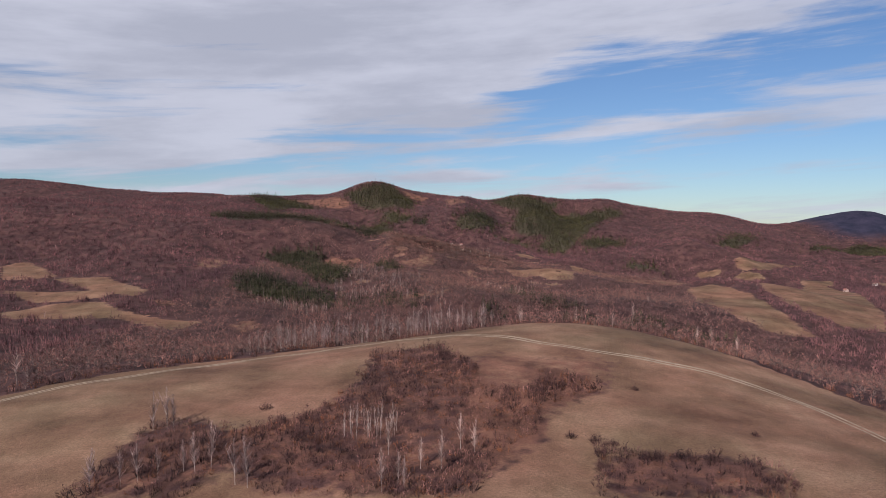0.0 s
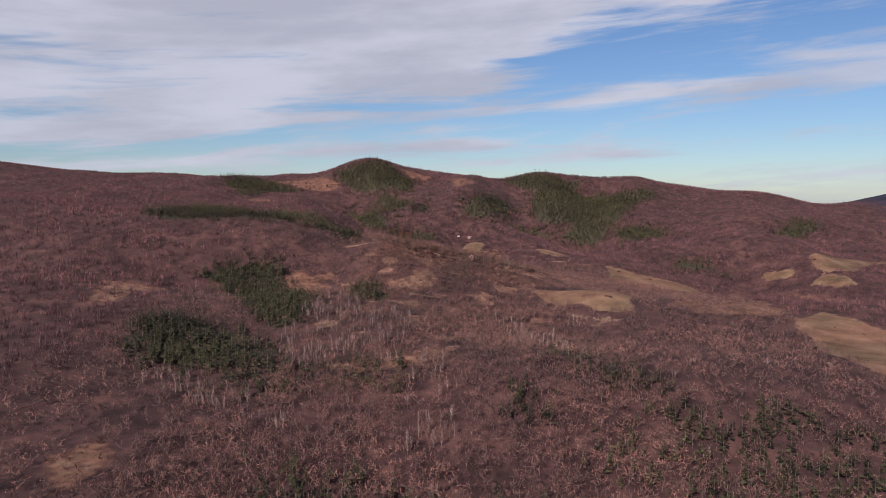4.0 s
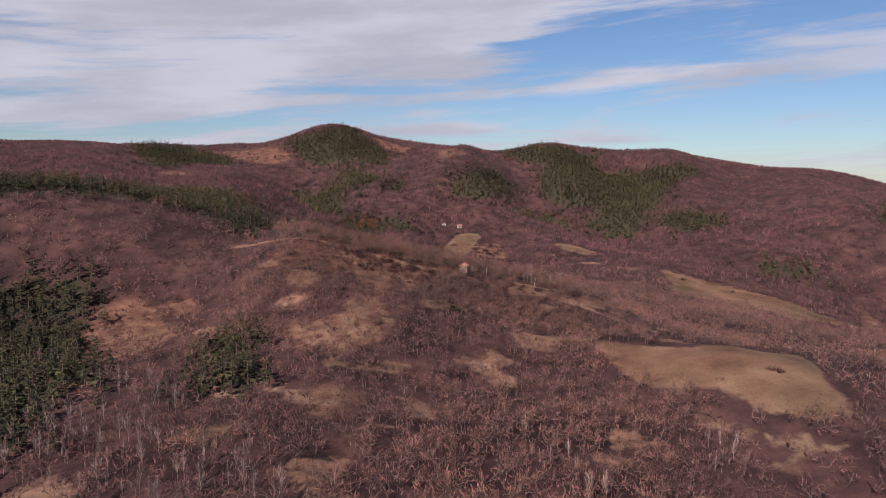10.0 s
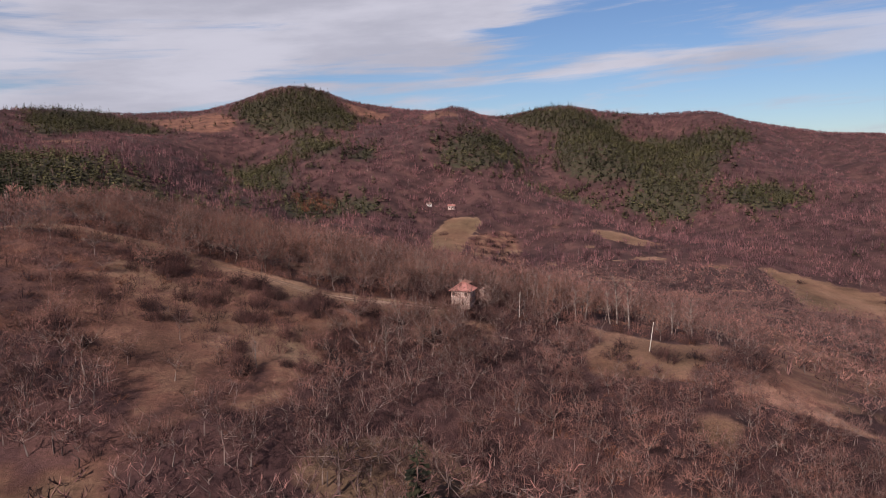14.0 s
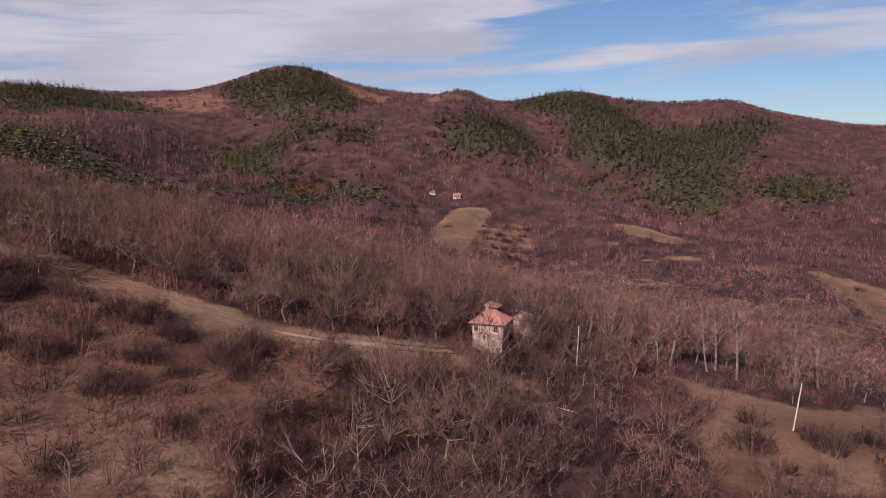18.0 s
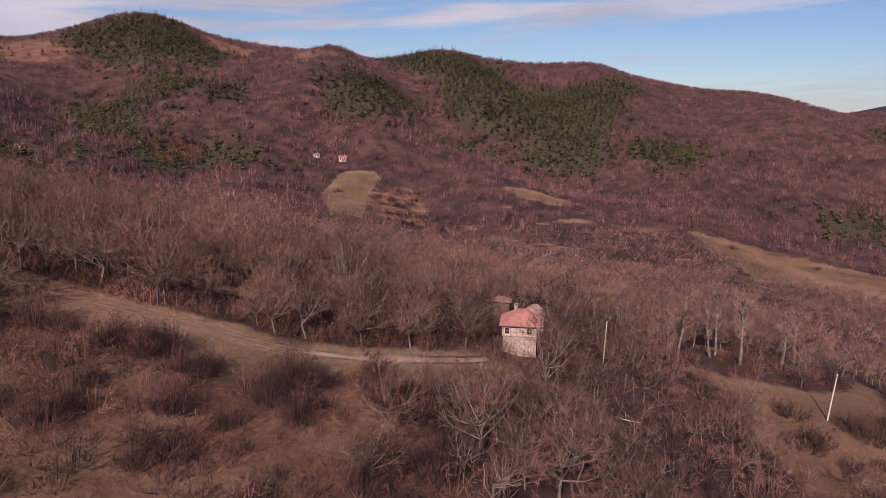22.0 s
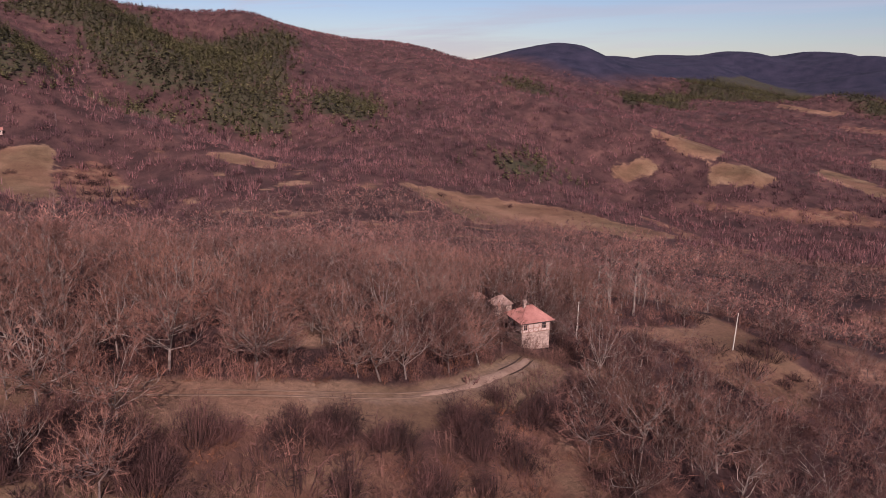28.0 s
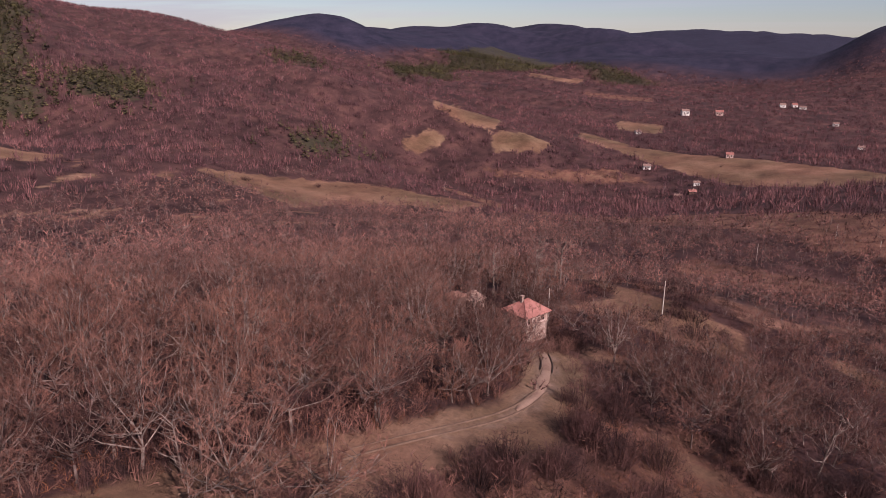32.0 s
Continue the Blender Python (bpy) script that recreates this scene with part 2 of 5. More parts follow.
hill(411, 631, -10.7, 96, 151, 0.5)
hill(172, 483, 21.8, 120, 60, 0.6)
hill(520, 1000, -14, 80, 80)
hill(-45, 960, -10.3, 120, 60, 0.6)
hill(834, 547, 29.2, 56, 35, 0.1)
hill(1070, 955, 15.8, 120, 60, 0.6)
hill(653, 938, 10.6, 60, 108, -0.2)
hill(65, 536, -7.7, 45, 45)
hill(-135, 590, 7.1, 45, 45)
hill(-60, 700, -11.6, 45, 45)
hill(60, 310, -5.4, 45, 45)
hill(197, 717, -11.3, 60, 120)
hill(760, 1130, -9, 120, 60, -0.6)
hill(450, 920, 14.9, 120, 60, -0.6)
hill(-480, 700, 17, 120, 60, -0.6)
hill(192, 1195, -10.8, 40, 58, 0.5)
hill(-299, 1136, 5.1, 74, 51, -0.2)
hill(437, 1157, 11.7, 49, 83, 0.3)
hill(172, 483, -18.4, 45, 45)
hill(70, 70, 4.7, 45, 45)
hill(650, 1158, 23, 58, 71, 0.6)
hill(260, 880, -19.1, 120, 60)
hill(850, 650, -6.7, 120, 60)
hill(-95, 150, 4.4, 45, 45)
hill(-250, 600, 14.6, 120, 60, -0.6)
hill(-500, 1000, 4.4, 80, 80)
hill(-30, 851, -5.5, 42, 35, 0.3)
hill(294, 545, -8.5, 42, 73, 0.2)
hill(36, 771, -8.4, 40, 74, 0.7)
hill(-266, 505, -14.3, 55, 57, 0.4)
hill(-160, 520, 7.8, 45, 45)
hill(-618, 1155, -7.5, 80, 80)
hill(177, 303, -6.7, 45, 70, 0.7)
hill(709, 544, 3.9, 46, 35, -0.6)
hill(0, 20, 2.1, 45, 45)
hill(650, 770, -5.7, 120, 60, -0.6)
hill(226, 1065, -25.8, 65, 54, 0.2)
hill(228, 1062, 16.9, 47, 93, -0.5)
hill(0, 300, -6.4, 45, 45)
hill(14, 1054, -10.7, 42, 80, 0.7)
hill(-226, 948, -5.2, 120, 60, -0.6)
hill(560, 650, 2.4, 120, 60, 0.6)
hill(-40, 560, 6.2, 15, 15)
hill(-82, 563, -1.4, 22, 22)
hill(15, 562, -0.7, 15, 15)
hill(55, 588, 1.9, 15, 15)
hill(81, 523, 4.6, 15, 15)
hill(-43, 588, 4.3, 15, 15)
hill(-61, 607, -5.1, 15, 15)
hill(120, 560, -2.8, 30, 30)
hill(-20, 550, 1, 15, 15)
hill(26, 503, -6.5, 30, 30)
hill(-17, 596, -1, 15, 15)
hill(-64, 565, -5, 15, 15)
hill(90, 600, -1.9, 15, 15)
hill(25, 578, -0.7, 15, 15)
hill(-5, 540, 2.1, 15, 15)
hill(65, 536, 1.3, 15, 15)
hill(39, 1042, 12, 30, 55)
hill(86, 1049, -14, 26, 55)
hill(83, 959, -12, 26, 55)
hill(142, 1093, 10, 30, 55)
hill(162, 1026, -12, 26, 55)
hill(156, 951, -10, 26, 55)
hill(257, 1083, 10, 30, 55)
hill(-71, 1069, 12, 30, 55)
hill(-43, 971, 10, 30, 55)
hill(-105, 993, -12, 26, 55)
hill(-120, 932, -12, 26, 55)
hill(-124, 868, 8, 30, 55)
hill(53, 919, 6, 30, 55)
hill(74, 867, 8, 30, 55)
hill(91, 832, 6, 30, 55)
hill(74, 933, -10, 26, 55)
hill(99, 894, -10, 26, 55)
hill(125, 885, -8, 26, 55)
hill(-86, 777, -10, 26, 55)
hill(-106, 773, 8, 30, 55)
hill(-10, 998, 8, 30, 55)
hill(-36, 1044, -6, 26, 55)
# benches, spurs and gullies of the slopes
hill(195, 940, 25.3, 80, 80)
hill(-50, 1185, -7.5, 32, 32)
hill(20, 1080, 8.7, 32, 32)
hill(-120, 1185, 6.2, 32, 32)
hill(-295, 1080, 2.5, 50, 50)
hill(55, 800, -12.1, 50, 50)
hill(335, 1185, 3.8, 32, 32)
hill(55, 975, 15.6, 50, 50)
hill(-85, 345, 8.5, 50, 50)
hill(265, 765, -15.8, 32, 32)
hill(55, 450, -10.8, 32, 32)
hill(265, 1185, -3.7, 32, 32)
hill(405, 1010, 12.9, 80, 80)
hill(160, 1080, 0.7, 32, 32)
hill(405, 1185, -4.2, 32, 32)
hill(-155, 1115, -3.2, 32, 32)
hill(-155, 520, -10.9, 32, 32)
hill(55, 1185, -5.0, 32, 32)
hill(20, 380, 9.4, 32, 32)
hill(195, 1185, 6.8, 32, 32)
hill(-225, 1115, -1.6, 32, 32)
hill(300, 870, 9.2, 32, 32)
hill(-15, 905, 7.3, 32, 32)
hill(125, 1010, 11.8, 50, 50)
hill(-155, 380, 6.1, 32, 32)
hill(265, 660, -9.8, 50, 50)
hill(125, 450, -9.2, 32, 32)
hill(125, 520, 2.6, 32, 32)
hill(-50, 1115, -15.3, 32, 32)
hill(20, 1185, 2.3, 32, 32)
hill(125, 1185, 1.8, 32, 32)
hill(-85, 415, -4.1, 32, 32)
hill(-15, 450, 4.4, 32, 32)
hill(195, 1115, -25.9, 32, 32)
hill(300, 1115, -3.6, 32, 32)
hill(-225, 485, 4.9, 32, 32)
hill(-295, 1185, -15.8, 32, 32)
hill(-330, 1150, -2.3, 32, 32)
hill(-225, 1185, 4.9, 32, 32)
hill(160, 800, 2.5, 32, 32)
hill(230, 835, -4.8, 32, 32)
hill(55, 345, -4.2, 32, 32)
hill(-260, 1010, 2.9, 32, 32)
hill(-190, 1045, -2.6, 32, 32)
hill(55, 765, 4.6, 32, 32)
hill(335, 730, 5.6, 32, 32)
# the palest ranges beyond
hill(2900, 900, 44, 420, 320)
hill(2700, 1700, 40, 500, 300)
hill(3100, 1250, 46, 220, 260)
hill(2500, 2400, 45, 500, 300)
hill(2900, 100, 46, 500, 500)
# folds of the dark ranges
hill(830, 1060, 9, 50, 60)
hill(930, 980, -8, 60, 60)
hill(1000, 860, 10, 60, 60)
hill(900, 720, 8, 45, 60)
hill(800, 830, 7, 50, 45)
hill(1090, 1080, 8, 50, 70)
hill(960, 520, 14, 120, 90)



def height(x, y):
    z = np.full(np.shape(x), 28.0)
    for cx, cy, h, sx, sy, c, s in HILLS:
        u, v = (x - cx) * c + (y - cy) * s, (y - cy) * c - (x - cx) * s
        z = z + h * np.exp(-0.5 * ((u / sx) ** 2 + (v / sy) ** 2))
    rough = np.clip((y - 660) / 150, 0, 1) * np.clip((1145 - y) / 90, 0, 1)
    z = z + rough * (2.4 * np.sin(x / 17.0 + 1.5 * np.sin(y / 47.0) + y / 90.0) + 1.5 * np.sin(x / 9.5 - y / 38.0 + 2.0 * np.sin(x / 51.0)))
    folds = np.clip((x - 580) / 100, 0, 1)
    z = z + folds * (4.0 * np.sin(x / 41.0 + 1.4 * np.sin(y / 67.0)) * np.sin(y / 53.0 + x / 110.0) + 2.0 * np.sin(x / 19.0 - y / 33.0))
    return z + 0.35 * np.sin(x / 13.0 + 1.3 * np.sin(y / 17.0)) * np.cos(y / 11.0) + 0.14 * np.sin(x / 4.1 + y / 6.3) * np.sin(y / 3.7 - x / 5.9)


def spot(x, y, sink=0.0):
    return (x, y, float(height(np.float64(x), np.float64(y))) - sink)


PATCHES = {"thicket": [], "meadow": [], "scrub": [], "bald": [], "pines": [], "birches": [], "rust": [], "lone_pines": [], "brush": [], "fern": []}


def patch(kind, *corners):
    PATCHES[kind].append(np.array(corners, float))


patch("thicket", (-16.2, 168.1), (-0.2, 170.3), (7.2, 153.7), (8.7, 138.4), (18.9, 132.1), (15.7, 115.9), (9.4, 107.1), (3.7, 93.1), (-22.9, 94.7), (-39.8, 110.2), (-32.9, 117.2), (-22.4, 126.6), (-18.1, 140.9))
patch("thicket", (19.8, 147.2), (31.7, 142.3), (30.4, 136.2), (18.3, 127.7))
patch("thicket", (24.2, 108.4), (41.4, 110.2), (52, 104.6), (48.7, 94.8), (20.1, 92.8))
patch("thicket", (-53.3, 97.5), (-51.9, 113.6), (-50.8, 126.9), (-37.4, 122.6), (-31.6, 109.5), (-34.6, 95.7))
patch("pines", (36.9, 195.9), (53.9, 193.6), (168, 333), (150, 294), (51.1, 169.6), (35, 177.6))
patch("pines", (613, 930), (701, 988), (917, 1023), (849, 914), (769, 877), (652, 876))
patch("pines", (769, 877), (767, 829), (747, 767), (715, 751), (706, 798))
patch("bald", (20, 194), (50, 184), (58, 190), (40, 204), (22, 206))
patch("pines", (-151, 1116), (-104, 1153), (-80, 1170), (-65, 1140), (-45.6, 1136.8), (-41.3, 1012.9), (-64, 1014), (-92, 1043), (-123, 1057), (-138, 1074))
patch("pines", (-272, 1020), (-265, 1087), (-241, 1089), (-205, 1071), (-172, 1031), (-190, 1034), (-212, 1008), (-215, 965), (-228, 942))
patch("pines", (-129, 989), (-114, 1021), (-72, 942), (-54.4, 862.9), (-80, 850))
patch("pines", (-89, 1030), (-62, 1003), (-33.7, 929.7), (-44.7, 892.1), (-67, 937))
patch("pines", (-35.3, 905.5), (-17.8, 944.7), (-17.9, 904.4), (-30.9, 892.5))
patch("pines", (20.2, 930.7), (41.4, 970), (63, 1013), (77, 1006), (69, 941), (44.7, 890.6), (22.5, 897.9), (15.4, 910))
patch("pines", (78, 1130), (107, 1154), (151, 1137), (195, 1166), (187, 1144), (139, 1048), (112, 1077), (90, 1097))
patch("pines", (112, 1073), (150, 1073), (208, 1135), (241, 1079), (274, 1084), (266, 1053), (237, 1029), (192, 942), (163, 917), (147, 923), (130, 941), (115, 934), (99, 964), (103, 1022))
patch("pines", (126, 925), (152, 939), (179, 935), (169, 896), (154, 878), (137, 894), (124, 908))
patch("pines", (180, 910), (213, 931), (233, 927), (231, 902), (185, 853), (172, 882))
patch("pines", (69, 919), (101, 941), (118, 914), (111, 905), (91, 924), (62, 885))
patch("pines", (-57.3, 825.7), (-52.7, 847.8), (-24.3, 856.9), (-5.8, 843.2), (-13.9, 824.8), (-30.4, 827.9), (-48, 803.3))
patch("pines", (-73, 807), (-73, 837), (-58.3, 789.1), (-63, 779))
patch("rust", (-54.3, 838.2), (-36.7, 855.2), (-26.2, 841.3), (-42.6, 819.3))
patch("lone_pines", (-48.3, 1165.9), (10.5, 1091.4), (70, 1119), (66, 1037), (23.9, 951.3), (-11, 1001.8), (-36.7, 1043.3))
patch("lone_pines", (-101, 1049), (-41.3, 1012.9), (-6.9, 917), (-33.1, 887.7), (-91, 999))
patch("lone_pines", (-217, 1149), (-147, 1102), (-130, 1055), (-170, 1041))
patch("bald", (-247, 1101), (-162, 1107), (-138, 1070), (-137, 1052), (-158, 1041), (-202, 1075))
patch("bald", (-68, 1170), (-48.7, 1170.3), (-18.5, 1155), (-27, 1138.4), (-55.4, 1141.5))
patch("bald", (0.6, 1165.9), (26.5, 1047.6), (37.9, 1035.5), (14.2, 981))
patch("bald", (-218, 925), (-213, 950), (-180, 909), (-182, 892))
patch("meadow", (12.5, 813.2), (21, 840.1), (37.5, 840.7), (36.1, 829), (30.3, 814), (24.1, 779.2), (12.9, 769.2))
patch("scrub", (28.6, 813.1), (49.5, 834.5), (53.7, 816.6), (51.1, 775.5), (40, 789.6), (26.9, 775.9))
patch("meadow", (84, 821), (101, 823), (117, 808), (102, 803), (88, 809))
patch("scrub", (69, 836), (75, 832), (73, 823), (69, 828))
patch("scrub", (-18.9, 773.5), (-3.4, 800.9), (-0.9, 791.7), (-15.9, 764.1))
patch("scrub", (96, 724), (99, 718), (91, 701), (90, 706))
patch("meadow", (139, 772), (153, 765), (172, 754), (195, 732), (202, 705), (218, 691), (177, 687), (172, 707), (153, 716), (132, 716), (137, 743))
patch("meadow", (281, 775), (304, 768), (298, 758), (279, 762), (274, 770))
patch("meadow", (321, 780), (418, 825), (339, 741), (316, 740), (315, 761))
patch("meadow", (313, 739), (324, 725), (326, 708), (308, 708), (297, 730))
patch("scrub", (281, 731), (284, 711), (316, 669), (298, 646), (283, 683), (271, 716))
patch("meadow", (477, 721), (464, 681), (426, 677), (424, 701))
patch("meadow", (394, 717), (378, 680), (346, 682), (355, 703))
patch("meadow", (322, 627), (310, 606), (289, 603), (299, 618))
patch("meadow", (638, 855), (717, 828), (623, 794), (629, 834))
patch("scrub", (367, 657), (348, 627), (329, 628), (342, 650))
patch("scrub", (607, 793), (602, 722), (563, 711), (571, 770))
patch("scrub", (91, 729), (95, 722), (85, 707), (81, 713))
patch("scrub", (34.4, 726.9), (42.8, 712.8), (9.3, 634.8), (0.9, 631.6), (16.2, 677.6))
patch("pines", (563, 981), (644, 952), (553, 895), (451, 891))
patch("pines", (402, 968), (426, 953), (397, 917), (297, 861))
patch("pines", (208, 791), (228, 784), (257, 779), (207, 767), (199, 779))
patch("meadow", (29.9, 582.3), (35.6, 591.1), (41.7, 586.9), (39.8, 581), (30.9, 575.7))
patch("meadow", (39.6, 571.2), (43.7, 570.9), (41.3, 564.3), (37.7, 563.9))
patch("scrub", (72, 629), (90, 652), (76, 617), (59, 590.3))
patch("scrub", (-18.9, 539.7), (-16.4, 542), (-10.8, 547.3), (-11.2, 561), (-12.9, 576.6), (-6, 581.3), (-2.6, 565.5), (-5.6, 555), (-8.6, 546.1), (-9.2, 538.3), (-14.7, 537.1))
patch("scrub", (-33.2, 535.6), (-27.2, 535.1), (-16, 532.7), (-9, 531), (-3.2, 526.7), (-27.2, 525.5))
patch("scrub", (-2.6, 565.5), (2.2, 565.8), (1.5, 556.8), (-3.6, 551.5))
patch("scrub", (-29.5, 581.5), (-17.9, 578.8), (-18.8, 572.1), (-25.6, 575.1))
patch("scrub", (52.3, 548.1), (56.2, 541.6), (60, 538.6), (57.7, 535), (50, 536.9))
patch("meadow", (50.2, 544.7), (59.8, 539.3), (71, 530), (113, 558), (94, 509), (93, 494), (86, 492), (75, 496), (70, 507), (59.6, 510.3), (53, 518), (49.6, 534.2))
patch("scrub", (-34, 532.9), (-18.3, 534.4), (-5.2, 527.4), (-11.7, 515.6), (-25.3, 519))
patch("scrub", (-21.8, 491.2), (-14.3, 501.8), (-6.7, 499.2), (-6.8, 485.3), (-13.8, 478.5))
patch("scrub", (-91, 546), (-93, 560), (-86, 567), (-80, 562), (-82, 544), (-87, 538))
patch("scrub", (-78, 567), (-66, 572), (-59.2, 556.7), (-71, 562))
patch("scrub", (-9.6, 474.7), (-6.3, 476), (-4.5, 448.9), (-6.5, 447.7))
patch("scrub", (-26.7, 572.1), (-8.7, 585.3), (3.4, 575.7), (-8.5, 553.4), (-17.9, 560))
patch("scrub", (-19.6, 545), (-8.1, 548.2), (-4, 535.6), (-13.9, 538.1))
patch("scrub", (16.5, 528.1), (26.1, 530.8), (21.6, 513.3), (16.7, 517.2))
patch("scrub", (48, 586), (50.6, 581.8), (96, 635), (85, 603), (48.9, 571.6))
patch("scrub", (106, 601), (124, 599), (111, 568), (93, 561))
patch("scrub", (136, 557), (147, 554), (117, 507), (112, 508))
patch("scrub", (-39.2, 401.5), (-32.4, 409.4), (-27.1, 414.1), (-26.4, 406.5), (-34.3, 395))
patch("scrub", (-9.5, 412.7), (-2.7, 415.5), (6.3, 401.3), (1.9, 398), (-7.3, 401.6))
patch("scrub", (-27.9, 388.2), (-21.8, 387.6), (-18.6, 375.9), (-24.7, 378.6))
patch("scrub", (141, 577), (167, 577), (149, 520), (185, 532), (171, 510), (150, 505), (131, 510), (121, 522))
patch("scrub", (-162, 504), (-155, 514), (-138, 518), (-146, 498))
patch("scrub", (49.6, 578.8), (98, 680), (90, 628), (53.7, 570.2))
patch("pines", (-130, 452), (-108, 459), (-68, 432), (-47, 377.8), (-81, 374))
patch("pines", (-139, 544), (-121, 562), (-99, 575), (-62, 488), (-61, 447), (-78, 454), (-111, 529))
patch("pines", (-49.7, 527.8), (-40.4, 534.5), (-27.1, 505.5), (-27.8, 483.6), (-40.8, 485.3))
patch("pines", (-204, 628), (-224, 796), (-147, 802), (-77, 779), (-56.4, 612.1), (-84, 624), (-139, 609), (-176, 597))
patch("pines", (-29.2, 400.6), (-14.2, 393.9), (-9.1, 379.7), (-18.6, 375.9), (-24.9, 385.4))
patch("pines", (-56, 408.2), (-40.3, 403), (-32.4, 377.9), (-44.2, 379.6))
patch("pines", (38.8, 411.5), (58.1, 402.8), (81, 391), (76, 381), (51.7, 382.6), (37, 395.7))
patch("birches", (-48.9, 486.8), (-23.3, 470.1), (-11.8, 441.7), (-21.4, 418.1), (-35.5, 423.9), (-56.3, 438.9), (-60, 458))
patch("birches", (-65, 427), (-41.4, 423.9), (-41.6, 403.1), (-56.1, 402.8))
patch("birches", (31.5, 483.6), (35.7, 470.8), (44, 464.9), (55.7, 436.7), (46.6, 409.4), (38.4, 433), (26.6, 437.9))
patch("birches", (-8.8, 404.1), (0.6, 398.5), (1.3, 373.9), (-12.1, 376.7))
patch("birches", (-52.9, 501), (-45.1, 499.4), (-30.6, 454.6), (-34.9, 455.3))
patch("birches", (-61, 448), (-56.2, 477.7), (-44.2, 452.9), (-51.3, 441.7))
patch("birches", (-38.5, 447), (-27, 448.1), (-13.4, 449.2), (-6.3, 437.1), (-35.3, 438.6))
patch("birches", (23.3, 501), (34.3, 479.7), (49.8, 462.1), (47.5, 454.9), (27.7, 449.4), (24.1, 484.2))
patch("birches", (22.8, 529.6), (26.1, 530.8), (23.6, 497.7), (20.5, 499.8))
patch("birches", (61, 492), (70, 490), (64, 475), (55.4, 475.9))
patch("birches", (-132, 402), (-111, 405), (-52.4, 368.9), (-43, 345.8), (-68, 358), (-102, 382))
patch("birches", (-69, 448), (-55.9, 508), (-15.1, 446.4), (-12.6, 394.9), (-36.7, 406.6), (-61, 423))
patch("birches", (-15.1, 363.7), (1, 378.3), (9.2, 369), (4.7, 342), (-9.9, 338.4))
patch("birches", (-73, 265), (-59.9, 280.5), (-52.1, 259.1), (-65, 254))
patch("pines", (-129, 432), (-121, 451), (-80, 449), (-61, 396), (-76, 379), (-111, 403))
patch("pines", (-134, 555), (-100, 565), (-69, 513), (-63, 446), (-83, 464))
patch("pines", (-45.4, 334.6), (-26.4, 325.7), (-12.3, 319), (28.1, 322.3), (21.6, 293.2), (-8.9, 267.9), (-35, 291.5))
patch("pines", (19.1, 363.9), (26.5, 378.1), (31.2, 364.1), (27.8, 351.2))
patch("pines", (44.3, 357.9), (92, 382), (126, 363), (150, 347), (133, 320), (74, 327), (40.7, 336.3))
patch("pines", (-34.2, 405), (-11.5, 394.5), (-14.6, 372.5), (-28.6, 375.7))
patch("pines", (68, 320), (105, 320), (85, 280), (46, 229.8))
patch("scrub", (-153, 366), (-141, 365), (-130, 356), (-141, 352))
patch("scrub", (-98, 319), (-89, 337), (-80, 323), (-83, 298))
patch("scrub", (-36.2, 402.5), (0.9, 414.5), (3.2, 395.7), (-30.4, 392.4))
patch("scrub", (-175, 507), (-154, 517), (-147, 500), (-166, 494))
patch("meadow", (-289, 467), (-284, 490), (-249, 451), (-230, 425), (-255, 412))
patch("meadow", (-231, 421), (-200, 427), (-156, 378), (-157, 366), (-176, 375))
patch("meadow", (-237, 382), (-208, 385), (-183, 383), (-172, 366), (-205, 357))
patch("meadow", (-208, 336), (-193, 357), (-171, 358), (-155, 342), (-125, 328), (-109, 326), (-112, 305), (-152, 330), (-200, 323))
patch("scrub", (-171, 499), (-155, 513), (-145, 468), (-161, 466))
patch("meadow", (174, 503), (199, 521), (209, 479), (196, 398), (196, 367), (174, 370), (162, 392), (164, 458))
patch("meadow", (228, 512), (376, 718), (351, 596), (274, 437), (242, 385), (225, 392), (216, 439))
patch("scrub", (125, 528), (258, 774), (172, 516), (121, 494))
patch("scrub", (-90, 567), (-82, 571), (-61, 548), (-76, 499))
patch("scrub", (-25.9, 534.1), (-4.8, 540.8), (-4.6, 522.5), (-20.9, 516))
patch("meadow", (-22.7, 591.7), (-19.1, 592.3), (-16.5, 591.3), (-14.1, 590.2), (-9.6, 589.1), (-6.6, 589), (-2.7, 589.3), (-0.8, 587.4), (2.5, 587.1), (8.5, 589.5), (9.9, 588.8), (7.8, 587.1), (2.4, 585), (-1.6, 583.2), (-4.6, 580.7), (-5.3, 581), (-3, 583.7), (-4.9, 585.7), (-6.7, 586.4), (-10, 587), (-13.2, 587.2), (-15.4, 585.2), (-17.3, 586.2), (-15.4, 588.3), (-19.6, 589.4), (-22.8, 588.6), (-23.6, 589))
patch("scrub", (-17.7, 583.5), (-16.1, 587.9), (-12.9, 590), (-10.1, 588.3), (-10.4, 584.2), (-7.4, 581.3), (-7.2, 576.7), (-8.9, 574.7), (-11.5, 572.7))
patch("meadow", (-10.3, 588.8), (-3.7, 588), (-3.1, 586), (-4.7, 583.3), (-6.8, 583.8))
patch("scrub", (-0.6, 577.1), (1.7, 582.5), (6, 584.6), (7.3, 580.2), (6.4, 575.2), (3.7, 575.5))
patch("scrub", (-0.9, 568), (3.8, 572), (6, 569.3), (5.6, 568.6), (-0.5, 565.8))
patch("scrub", (-11.2, 572.2), (-6.9, 572.5), (-6.1, 567.9), (-8.4, 567.3))
patch("scrub", (17.3, 583.2), (23.6, 586.6), (23.9, 584.2), (17.8, 580.8))
patch("scrub", (21.3, 577.6), (22.2, 576.7), (21.6, 573.8), (20.5, 573.7))
